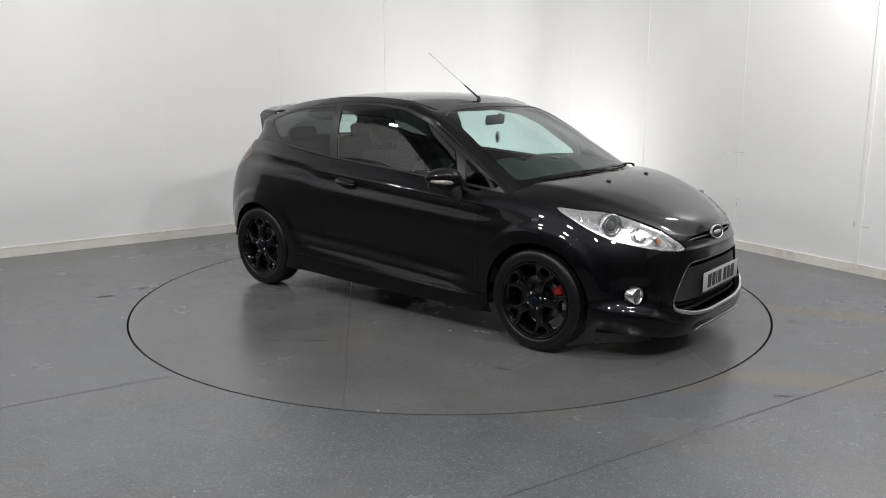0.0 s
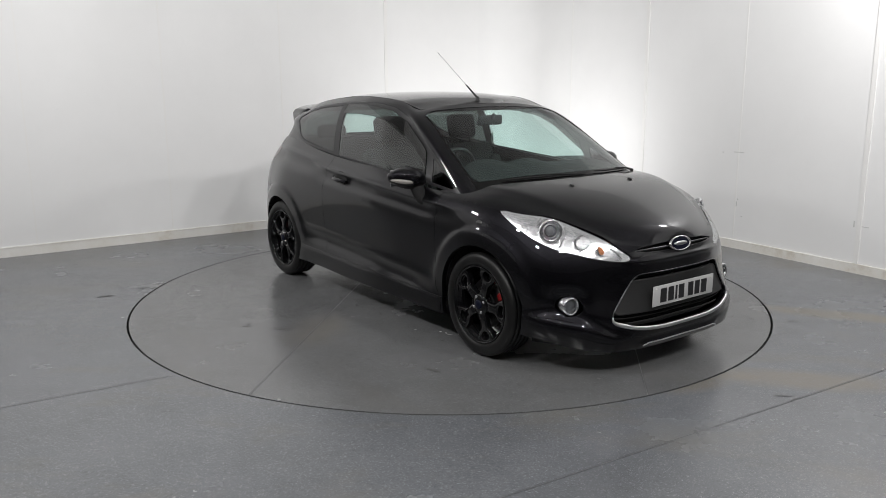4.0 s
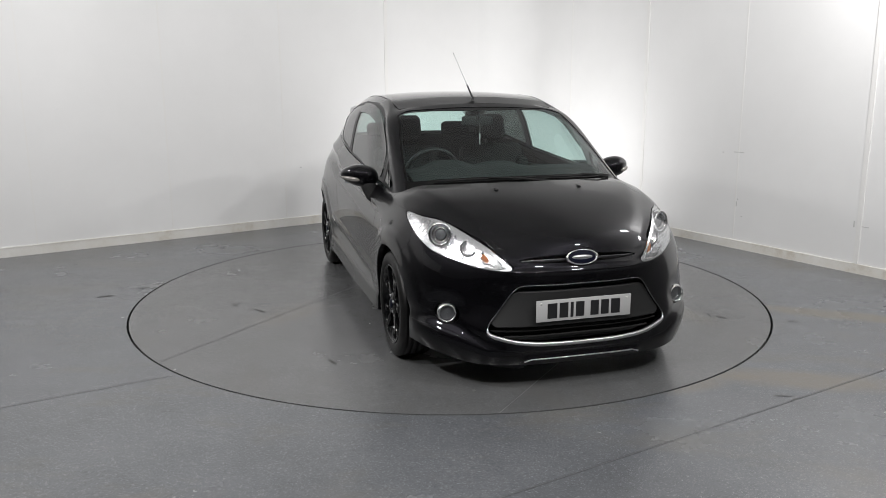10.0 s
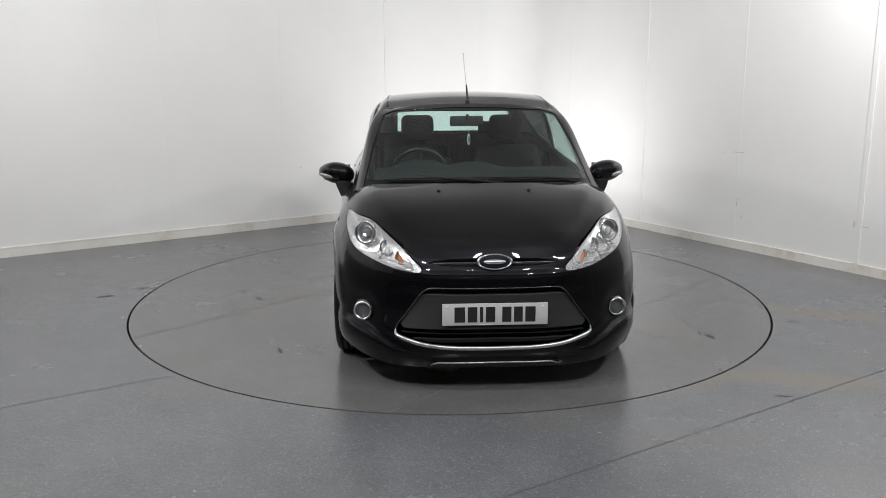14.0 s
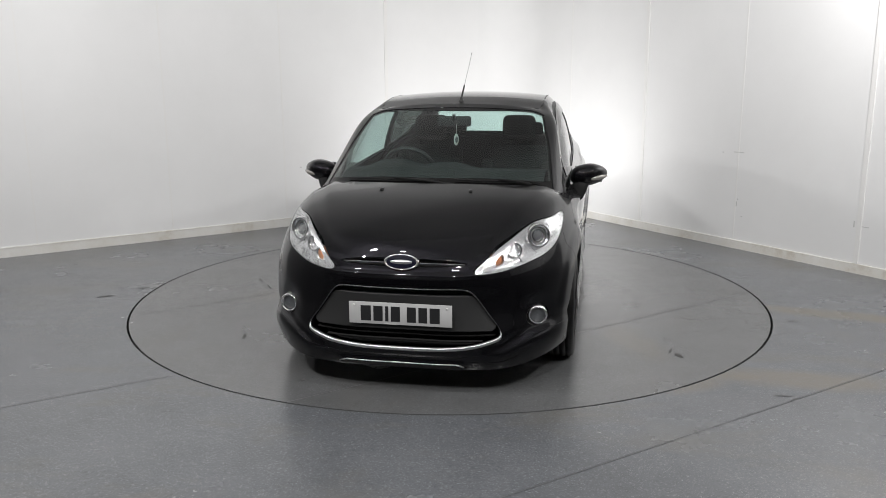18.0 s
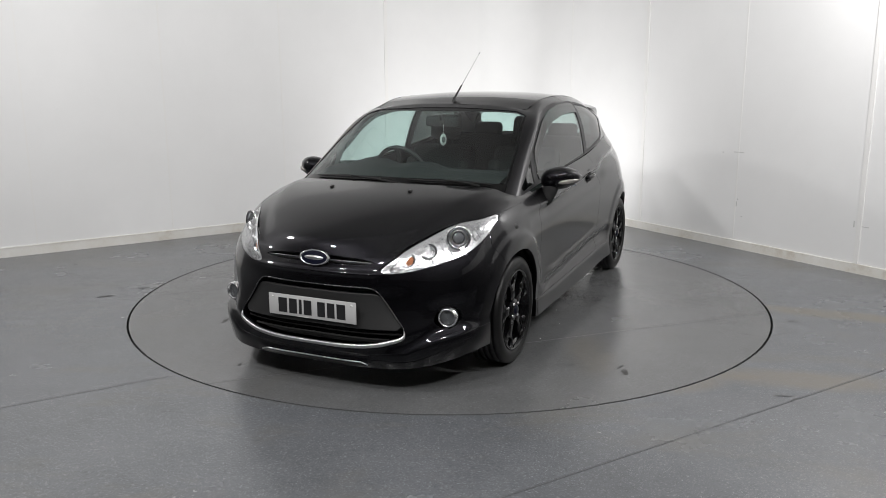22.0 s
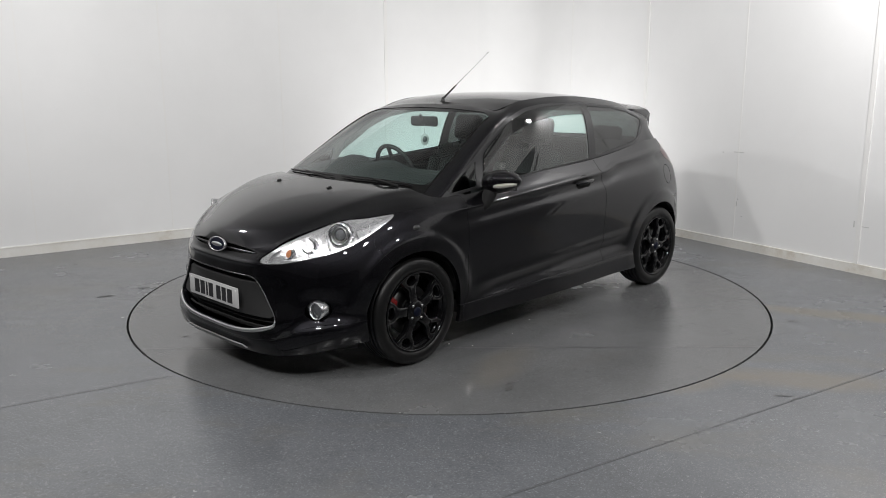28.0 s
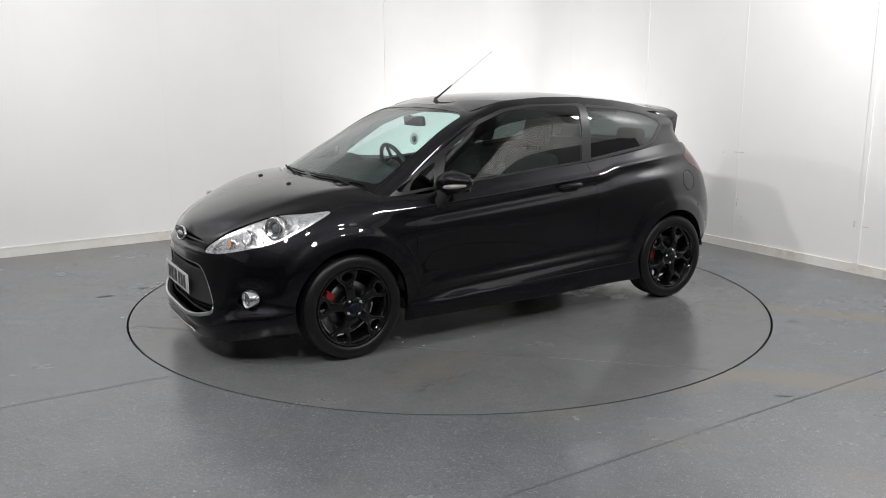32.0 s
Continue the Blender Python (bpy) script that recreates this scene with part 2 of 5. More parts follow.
def slab(outline, depth, m=None, bevel=0.0):
    """A flat plate from a 2D outline in x, y, thick along z."""
    bm = bmesh.new()
    f = bm.faces.new([bm.verts.new((x, y, 0)) for x, y in outline])
    r = bmesh.ops.extrude_face_region(bm, geom=[f])
    bmesh.ops.translate(bm, verts=[v for v in r["geom"] if isinstance(v, bmesh.types.BMVert)], vec=(0, 0, depth))
    bmesh.ops.recalc_face_normals(bm, faces=bm.faces[:])
    if bevel:
        bmesh.ops.bevel(bm, geom=bm.edges[:], offset=bevel, segments=2, profile=0.5, affect="EDGES")
    if m is not None:
        bm.transform(m)
    return bm


# ---- the room ----
CORNER = Vector((0.807, 4.53, 0))
DIR_L = Vector((-2.84, -1.96, 0)).normalized()      # along the wall that runs off to the camera's side
DIR_R = Vector((1.74, -2.77, 0)).normalized()
ROOM_H, PANEL_H = 6.5, 3.1      # ceiling, top of the white panels
LEN_L, LEN_R = 13.0, 12.0
WHITE_L, WHITE_R = 6.3, 5.6      # where the white panels end


def upright(name, start, along, inward, length, height, thick, material, z0=0.0, bevel=0.0, parent=None, label=""):
    """A wall-like board: stands on z0, its inner face on the line from start."""
    bm = bmesh.new()
    p = [start, start + along * length, start + along * length - inward * thick, start - inward * thick]
    lo = [bm.verts.new((q.x, q.y, z0)) for q in p]
    hi = [bm.verts.new((q.x, q.y, z0 + height)) for q in p]
    bm.faces.new(lo[::-1])
    bm.faces.new(hi)
    for i in range(4):
        bm.faces.new((lo[i], lo[(i + 1) % 4], hi[(i + 1) % 4], hi[i]))
    bmesh.ops.recalc_face_normals(bm, faces=bm.faces[:])
    if bevel:
        bmesh.ops.bevel(bm, geom=bm.edges[:], offset=bevel, segments=2, affect="EDGES")
    return part(name, bm, material, parent, label)


def reflection_band(wall, start, along, inward, length, height=1.7):
    """Unseen dark band low on a wall, added to darken the car's reflections."""
    upright("reflection_band", start, along, inward, length, height, .011, M_DARKBAND, .002, 0.0, wall)


def build_room():
    floor_cut = 96
    # floor sheet with a round opening for the turntable
    bm = bmesh.new()
    ring = [bm.verts.new(((TABLE_R + 0.007) * math.cos(2 * math.pi * i / floor_cut), (TABLE_R + 0.007) * math.sin(2 * math.pi * i / floor_cut), 0)) for i in range(floor_cut)]
    mid = [bm.verts.new((9 * math.cos(2 * math.pi * i / floor_cut), 9 * math.sin(2 * math.pi * i / floor_cut), 0)) for i in range(floor_cut)]
    far = [bm.verts.new((16 * math.cos(2 * math.pi * i / floor_cut), 16 * math.sin(2 * math.pi * i / floor_cut), 0)) for i in range(floor_cut)]
    down = [bm.verts.new((v.co.x, v.co.y, -0.05)) for v in ring]
    for i in range(floor_cut):
        j = (i + 1) % floor_cut
        bm.faces.new((ring[i], mid[i], mid[j], ring[j]))
        bm.faces.new((mid[i], far[i], far[j], mid[j]))
        bm.faces.new((down[i], ring[i], ring[j], down[j]))
    floor = part("floor", bm, M_FLOOR, None)
    floor.data.materials.append(M_SEAM)
    for p in floor.data.polygons:
        p.material_index = 1 if abs(p.normal.z) < 0.5 else 0
    bm = lathe([(TABLE_R + .0069, -.002), (TABLE_R + .0069, -.05), (0.01, -.05)], 96, closed=False)
    part("turntable_pit", bm, M_SEAM, floor)
    for k, (x, y, l, w, a) in enumerate(FLOOR_SCUFFS):
        flat_mark("scuff", floor, M_SCUFF, x, y, l, w, a, 80 + k)
    tagged(floor, "grey speckled safety vinyl floor with faint stains", "floor", kind="structure")
    # welded seams two metres apart, along the wall's direction
    for px, py, a, b in ((0.2, -2.98, -8.0, 6.5), (-1.48, -1.70, -7.0, 0.0)):
        d = Vector((math.cos(radians(32.2)), math.sin(radians(32.2)), 0))
        n = Vector((-d.y, d.x, 0))
        q = Vector((px, py, 0))
        bm = bmesh.new()
        bm.faces.new([bm.verts.new(v + Vector((0, 0, 0.0012))) for v in (q + d * a - n * 0.0022, q + d * b - n * 0.0022, q + d * b + n * 0.0022, q + d * a + n * 0.0022)])
        part("floor_seam", bm, M_WELD, floor)
    for name, along, inward, length in (("wall_west", DIR_L, DIR_R, WHITE_L), ("wall_east", DIR_R, DIR_L, WHITE_R)):
        w = upright(name, CORNER, along, inward, length, PANEL_H, 0.12, M_WALL)
        tagged(w, "white painted wall panels with thin joint strips", "wall", kind="structure")
        joints = ((1.83, 1), (3.09, 0), (4.30, 0), (5.52, 0)) if name == "wall_west" else ((1.11, 0), (2.26, 1), (3.45, 0), (4.65, 1))
        ends = [.5492] + [s for s, k in joints] + [length]
        for p, q in zip(ends, ends[1:]):
            upright("wall_panel", CORNER + along * (p + .0003) + inward * .004, along, inward, q - p - .0006, PANEL_H - .004, .0035, M_WALL, .003, 0.0, w)
        far = upright(name.replace("wall", "hall_wall"), CORNER + along * (length + .002), along, inward, (LEN_L if name == "wall_west" else LEN_R) - length - .004, ROOM_H, 0.12, M_HALL)
        reflection_band(far, CORNER + along * (length + .002) + inward * .012, along, inward, (LEN_L if name == "wall_west" else LEN_R) - length - .02)
        # unseen wall above the panels, greyed to dim what bonnet and windscreen reflect
        over = upright(name.replace("wall", "upper_wall"), CORNER, along, inward, length, ROOM_H - PANEL_H - .001, 0.12, M_UPPER, PANEL_H + .001)
        tagged(over, "unseen upper wall, greyed for the car's reflections", "wall", kind="structure")
        tagged(far, "plain pale wall with an added dark band below", "wall", kind="structure")
        for s, strong in joints:
            wd, th = (0.038, 0.007) if strong else (0.012, 0.002)
            upright("joint_strip", CORNER + along * (s - wd / 2) + inward * (th + .004), along, inward, wd, PANEL_H - 0.085, th + 0.002, M_TRIM, 0.083, 0.0, w)
        for along_m, z, l, h in (((2.9, .62, .02, .010),) if name == "wall_west" else ((3.40, .88, .11, .008), (3.27, .87, .02, .008), (3.46, .39, .010, .045), (3.47, .45, .012, .012), (4.60, .37, .012, .05), (4.66, .38, .07, .006), (3.52, .30, .02, .006))):
            upright("wall_mark", CORNER + along * along_m + inward * .0055, along, inward, l, h, .002, M_MARK, z, 0.0, w)
        s = upright("baseboard", CORNER + along * 0.0 + inward * 0.018, along, inward, length, 0.078, 0.019, M_SKIRT, 0.0, 0.0)
        if along is DIR_L:
            upright("skirting_bead", CORNER + inward * .021, along, inward, length, 0.012, 0.021, M_SKIRT, 0.0785, 0.002, s)
        tagged(s, "scuffed off-white skirting board along the wall", "skirting", kind="structure")
    # the rest of the hall, behind and beside the camera
    # the two walls meet in a rounded corner panel
    r, n = 0.55, 20
    c = CORNER + DIR_L * r + DIR_R * r
    bm = bmesh.new()
    arc = [CORNER + DIR_L * .003 + DIR_R * .003]
    for i in range(n + 1):
        q = math.pi / 2 * i / n
        arc.append(c - DIR_R * (r - .004) * math.cos(q) - DIR_L * (r - .004) * math.sin(q))
    for pts, smooth in ((arc[1:], True), ([arc[-1], arc[0], arc[1]], False)):
        lo, hi = ([bm.verts.new((p.x, p.y, z)) for p in pts] for z in (.001, PANEL_H))
        for i in range(len(pts) - 1):
            bm.faces.new((lo[i + 1], lo[i], hi[i], hi[i + 1])).smooth = smooth
    corner = part("wall_corner", bm, M_WALL, None)
    tagged(corner, "white rounded panel where the two walls meet", "wall", kind="structure")
    a, b = CORNER + DIR_L * LEN_L, CORNER + DIR_R * LEN_R
    far_c = CORNER + DIR_L * LEN_L + DIR_R * LEN_R
    for name, p, along, inward, length in (("wall_south", a, DIR_R, -DIR_L, LEN_R), ("wall_north", b, DIR_L, -DIR_R, LEN_L)):
        w = upright(name, p, along, inward, length, ROOM_H, 0.12, M_HALL)
        reflection_band(w, p + inward * .012, along, inward, length)
        tagged(w, "plain pale wall with an added dark band below", "wall", kind="structure")
    # unseen white walls at both sides of the camera, added for the door glass to reflect
    for name, along, s, d in (("side_wall_west", DIR_L, WHITE_L, Vector((-.13, -.99, 0))), ("side_wall_east", DIR_R, WHITE_R, Vector((.20, -.98, 0)))):
        p = CORNER + along * (s + .004)
        d.normalize()
        n = Vector((-d.y, d.x, 0)) * (1 if along is DIR_L else -1)
        w = upright(name, p, d, n, 6.0, PANEL_H, 0.10, M_WALL)
        reflection_band(w, p + n * .012 + d * .1, d, n, 5.9, 1.65 if along is DIR_L else 1.95)
        tagged(w, "unseen white side wall added for reflections, dark band below", "wall", kind="structure")
    bm = bmesh.new()
    z = ROOM_H
    q = [CORNER, a, far_c, b]
    lo = [bm.verts.new((v.x, v.y, z)) for v in q]
    hi = [bm.verts.new((v.x, v.y, z + 0.1)) for v in q]
    bm.faces.new(lo)
    bm.faces.new(hi[::-1])
    for i in range(4):
        bm.faces.new((lo[i], lo[(i + 1) % 4], hi[(i + 1) % 4], hi[i]))
    bmesh.ops.recalc_face_normals(bm, faces=bm.faces[:])
    tagged(part("ceiling", bm, M_CEIL, None), "plain grey ceiling", "ceiling", kind="structure")


def flat_mark(name, parent, material, x, y, length, width, angle, seed, z=0.0016):
    """A small uneven patch that lies on a surface."""
    rnd = random.Random(seed)
    n = 12
    c, s_ = math.cos(radians(angle)), math.sin(radians(angle))
    bm = bmesh.new()
    vs = []
    for i in range(n):
        a = 2 * math.pi * i / n
        r = 0.55 + 0.45 * rnd.random()
        u, v = r * length / 2 * math.cos(a), r * width / 2 * math.sin(a)
        vs.append(bm.verts.new((x + u * c - v * s_, y + u * s_ + v * c, z)))
    bm.faces.new(vs)
    return part(name, bm, material, parent)


# x, y, length, width, angle of small marks on the turntable
FLAKES = [(.72, -.61, .035, .010, 10), (.765, -.60, .03, .008, -25), (.80, -.60, .045, .010, 30), (.84, -.56, .02, .008, 0), (.59, -.71, .03, .007, 20),
          (.84, .83, .03, .010, 40), (.76, .95, .02, .008, 0), (.12, .86, .02, .008, 10), (.42, .97, .015, .007, 0), (.81, .74, .03, .008, 70)]
TABLE_SCUFFS = [(-.12, -1.53, .09, .018, 40), (-.16, -1.50, .03, .02, 0), (.08, -1.37, .16, .02, 35), (1.24, -1.05, .13, .03, 20), (.03, -.91, .05, .02, 60), (1.12, 1.54, .12, .05, 20), (1.05, 1.50, .10, .015, -15), (1.87, -.43, .04, .03, 0)]
FLOOR_SCUFFS = [(-2.51, -.09, .16, .035, 25), (-2.31, .15, .12, .03, 10), (-3.2, .96, .03, .03, 0), (-1.46, -2.73, .05, .006, 20), (2.23, -.74, .10, .012, -20), (1.66, -1.99, .12, .012, -5), (1.70, -2.03, .07, .01, 25)]


def build_turntable():
    n = 144
    bm = bmesh.new()
    r = TABLE_R - 0.007
    top = [bm.verts.new((r * math.cos(2 * math.pi * i / n), r * math.sin(2 * math.pi * i / n), 0.0)) for i in range(n)]
    low = [bm.verts.new((v.co.x, v.co.y, -0.045)) for v in top]
    bm.faces.new(top)
    bm.faces.new(low[::-1])
    for i in range(n):
        bm.faces.new((low[i], low[(i + 1) % n], top[(i + 1) % n], top[i]))
    t = part("turntable", bm, M_TABLE, None)
    tagged(t, "round grey vinyl-covered turntable flush with the floor", "turntable")
    for c in (-1.02, 1.77):
        # a weld line x + y = c across the disc
        h = math.sqrt((TABLE_R - 0.01) ** 2 - c * c / 2)
        d, n_ = Vector((1, -1, 0)).normalized(), Vector((1, 1, 0)).normalized()
        q = n_ * (c / math.sqrt(2))
        bm = bmesh.new()
        bm.faces.new([bm.verts.new(v + Vector((0, 0, 0.001))) for v in (q - d * h - n_ * 0.0022, q + d * h - n_ * 0.0022, q + d * h + n_ * 0.0022, q - d * h + n_ * 0.0022)])
        part("weld_seam", bm, M_WELD, t)
    for k, (x, y, l, w, a) in enumerate(FLAKES):
        flat_mark("paint_flake", t, M_WHITE, x, y, l, w, a, k)
    for k, (x, y, l, w, a) in enumerate(TABLE_SCUFFS):
        flat_mark("scuff", t, M_SCUFF, x, y, l, w, a, 40 + k)
    return t


# ---- the car: smooth surfaces through its feature lines, then cut into panels ----
def spline(P, u, at):
    """Natural cubic spline through the rows of P (knots u), evaluated at the values in at."""
    P, u = np.asarray(P, float), np.asarray(u, float)
    n = len(u)
    h = np.diff(u)
    A, B = np.zeros((n, n)), np.zeros((n, P.shape[1]))
    A[0, 0] = A[-1, -1] = 1
    for i in range(1, n - 1):
        A[i, i - 1], A[i, i], A[i, i + 1] = h[i - 1], 2 * (h[i - 1] + h[i]), h[i]
        B[i] = 6 * ((P[i + 1] - P[i]) / h[i] - (P[i] - P[i - 1]) / h[i - 1])
    M = np.linalg.solve(A, B)
    k = np.clip(np.searchsorted(u, at, side="right") - 1, 0, n - 2)
    d, t = h[k][:, None], (np.asarray(at) - u[k])[:, None]
    s = d - t
    return (M[k] * s**3 + M[k + 1] * t**3) / (6 * d) + (P[k] / d - M[k] * d / 6) * s + (P[k + 1] / d - M[k + 1] * d / 6) * t


def fine(u, per):
    return np.concatenate([np.linspace(u[i], u[i + 1], per, endpoint=False) for i in range(len(u) - 1)] + [[u[-1]]])


def loft(rows, per_s, per_v, mirror=True):
    """A surface through feature lines: rows[v][s] = (x, y, z); the lines start and end on the middle plane y = 0."""
    G = np.array(rows, float)
    if mirror:
        flip = np.array([1, -1, 1.0])
        ext = np.concatenate([G[:, 3:0:-1] * flip, G, G[:, -2:-5:-1] * flip], axis=1)
    else:
        ext = G
    us = np.concatenate([[0], np.cumsum(np.linalg.norm(np.diff(ext, axis=1), axis=2).mean(0) + 1e-4)])
    core = us[3:-3] if mirror else us
    at = fine(core, per_s)
    lines = np.array([spline(r, us, at) for r in ext])
    uv = np.concatenate([[0], np.cumsum(np.linalg.norm(np.diff(lines, axis=0), axis=2).mean(1) + 1e-4)])
    av = fine(uv, per_v)
    S = np.array([spline(lines[:, j], uv, av) for j in range(lines.shape[1])])      # s, v, xyz
    if mirror:
        S[0, :, 1] = S[-1, :, 1] = 0
    return S


class Sheet:
    """Triangles and quads with a smooth normal at each corner; can be cut along any line."""

    def __init__(self, V, N, F):
        self.V, self.N, self.F = V, N, F

    @staticmethod
    def grid(S, mirror=True):
        a = np.gradient(S, axis=0)
        b = np.gradient(S, axis=1)
        N = np.cross(a, b)
        N /= np.linalg.norm(N, axis=2)[:, :, None] + 1e-12
        if mirror:
            for e in (0, -1):
                N[e, :, 1] = 0
                N[e] /= np.linalg.norm(N[e], axis=1)[:, None] + 1e-12
        ns, nv = S.shape[:2]
        F = [(i * nv + j, (i + 1) * nv + j, (i + 1) * nv + j + 1, i * nv + j + 1) for i in range(ns - 1) for j in range(nv - 1)]
        return Sheet(S.reshape(-1, 3), N.reshape(-1, 3), F)

    def cut(self, f):
        """Two sheets: where f < 0, and the rest. f takes an array of points."""
        d = f(self.V)
        V, N, D = list(self.V), list(self.N), list(d)
        cache = {}

        def between(i, j):
            k = (i, j) if i < j else (j, i)
            if k not in cache:
                t = D[i] / (D[i] - D[j])
                V.append(V[i] + (V[j] - V[i]) * t)
                n = N[i] + (N[j] - N[i]) * t
                N.append(n / (np.linalg.norm(n) + 1e-12))
                D.append(0.0)
                cache[k] = len(V) - 1
            return cache[k]

        ins, outs = [], []
        for face in self.F:
            neg = [D[i] < 0 for i in face]
            if all(neg):
                ins.append(face)
            elif not any(neg):
                outs.append(face)
            else:
                a, b = [], []
                for k, i in enumerate(face):
                    j = face[(k + 1) % len(face)]
                    (a if neg[k] else b).append(i)
                    if neg[k] != (D[j] < 0):
                        q = between(i, j)
                        a.append(q)
                        b.append(q)
                if len(a) > 2:
                    ins.append(tuple(a))
                if len(b) > 2:
                    outs.append(tuple(b))
        V, N = np.array(V), np.array(N)
        return Sheet(V, N, ins).tidy(), Sheet(V, N, outs).tidy()

    def tidy(self):
        used = sorted({i for f in self.F for i in f})
        back = {o: k for k, o in enumerate(used)}
        if not used:
            return Sheet(np.zeros((0, 3)), np.zeros((0, 3)), [])
        return Sheet(self.V[used], self.N[used], [tuple(back[i] for i in f) for f in self.F])

    def moved(self, d):
        return Sheet(self.V + self.N * d, self.N, self.F)

    def flipped(self):
        k = np.array([1, -1, 1.0])
        return Sheet(self.V * k, self.N * k, [f[::-1] for f in self.F])

    def plus(self, o):
        k = len(self.V)
        if not len(o.V):
            return self
        return Sheet(np.concatenate([self.V, o.V]), np.concatenate([self.N, o.N]), self.F + [tuple(i + k for i in f) for f in o.F])

    def both(self):
        return self.plus(self.flipped())

    def mesh(self, name, rim=0.012, roll=0.0022):
        """The sheet as a panel whose open edges are turned inwards."""
        V, N, F = self.V, self.N, list(self.F)
        key = [tuple(np.round(v, 5)) for v in V]
        count = {}
        for f in F:
            for k, i in enumerate(f):
                j = f[(k + 1) % len(f)]
                e = (key[i], key[j])
                count.setdefault(tuple(sorted(e)), []).append((i, j))
        V2, N2 = list(V), list(N)
        if rim:
            made = {}
            for e, ij in count.items():
                if len(ij) != 1 or (abs(V[ij[0][0]][1]) < 1e-5 and abs(V[ij[0][1]][1]) < 1e-5):
                    continue
                i, j = ij[0]
                t = V[j] - V[i]
                out = np.cross(t, (N[i] + N[j]) / 2)
                out /= np.linalg.norm(out) + 1e-12
                for q in (i, j):
                    made.setdefault(key[q], [q, np.zeros(3)])
                    made[key[q]][1] += out
            idx = {}
            for kk, (q, o) in made.items():
                o = o / (np.linalg.norm(o) + 1e-12)
                b = len(V2)
                V2 += [V[q] + o * roll * 0.7 - N[q] * roll * 0.7, V[q] + o * roll - N[q] * roll * 2, V[q] + o * roll - N[q] * rim]
                n1 = N[q] * 0.5 + o * 0.85
                N2 += [n1, o, o]
                idx[kk] = b
            for e, ij in count.items():
                if len(ij) != 1:
                    continue
                i, j = ij[0]
                a, b = idx.get(key[i]), idx.get(key[j])
                if a is None or b is None:
                    continue
                F += [(j, i, a, b), (b, a, a + 1, b + 1), (b + 1, a + 1, a + 2, b + 2)]
        return mesh_of(name, V2, F, N2)


def poly_field(pts, ia, ib, round_=0.0):
    """A signed distance to a closed outline in two of the axes: negative inside."""
    P = np.array(pts, float)

    def f(V):
        q = np.stack([V[:, ia], V[:, ib]], 1)
        best = np.full(len(q), 1e9)
        inside = np.zeros(len(q), bool)
        for a, b in zip(P, np.roll(P, -1, 0)):
            e = b - a
            t = np.clip(((q - a) @ e) / (e @ e), 0, 1)
            best = np.minimum(best, np.linalg.norm(q - a - t[:, None] * e, axis=1))
            c = (a[1] > q[:, 1]) != (b[1] > q[:, 1])
            with np.errstate(divide="ignore", invalid="ignore"):
                xx = (b[0] - a[0]) * (q[:, 1] - a[1]) / (b[1] - a[1]) + a[0]
            inside ^= c & (q[:, 0] < xx)
        return np.where(inside, -best, best) - round_
    return f


def curve(pts, per=8, closed=True):
    """A smooth closed outline through a few points."""
    P = np.array(pts, float)
    Q = np.concatenate([P[-3:], P, P[:3]]) if closed else P
    u = np.concatenate([[0], np.cumsum(np.sqrt(np.linalg.norm(np.diff(Q, axis=0), axis=1)))])
    core = u[3:-2] if closed else u
    at = fine(core, per)
    return spline(Q, u, at[:-1] if closed else at)


def line_field(pts, ia, ib):
    """Signed height above an open line b(a): negative below it."""
    P = np.array(sorted(pts), float)

    def f(V):
        return V[:, ib] - np.interp(V[:, ia], P[:, 0], P[:, 1])
    return f


def gap(f, w=0.002):
    """The two sides of a joint, held w apart from its line."""
    return (lambda V: f(V) + w), (lambda V: f(V) - w)


def split(sheet, f, w=0.002):
    """Cuts along f and leaves a narrow joint: (inside, outside)."""
    g1, g2 = gap(f, w)
    return sheet.cut(g1)[0], sheet.cut(g2)[1]


WHEEL_X, WHEEL_Z, ARCH_R = 1.2445, 0.300, 0.338

# feature lines of the lower body, from the middle of the nose round to the middle of the tail
LOW_EDGE = [(1.996, 0, 0.138), (1.988, 0.3, 0.138), (1.930, 0.515, 0.146), (1.780, 0.692, 0.176), (1.634, 0.776, 0.200), (1.42, 0.81, 0.195), (1.2445, 0.815, 0.185), (1.02, 0.834, 0.18), (0.8, 0.836, 0.178), (0.3, 0.836, 0.178), (-0.3, 0.836, 0.182), (-0.8, 0.838, 0.19), (-1.05, 0.838, 0.2), (-1.2445, 0.8, 0.25), (-1.475, 0.775, 0.315), (-1.68, 0.68, 0.33), (-1.82, 0.45, 0.335), (-1.87, 0, 0.335)]
SKIRT_LINE = [(2.012, 0, 0.215), (2.004, 0.3, 0.225), (1.942, 0.52, 0.25), (1.795, 0.705, 0.268), (1.642, 0.79, 0.272), (1.42, 0.805, 0.272), (1.2445, 0.818, 0.272), (1.02, 0.826, 0.27), (0.8, 0.828, 0.268), (0.3, 0.828, 0.272), (-0.3, 0.828, 0.284), (-0.8, 0.832, 0.305), (-1.05, 0.834, 0.315), (-1.2445, 0.832, 0.335), (-1.475, 0.805, 0.37), (-1.71, 0.7, 0.39), (-1.87, 0.46, 0.395), (-1.93, 0, 0.395)]
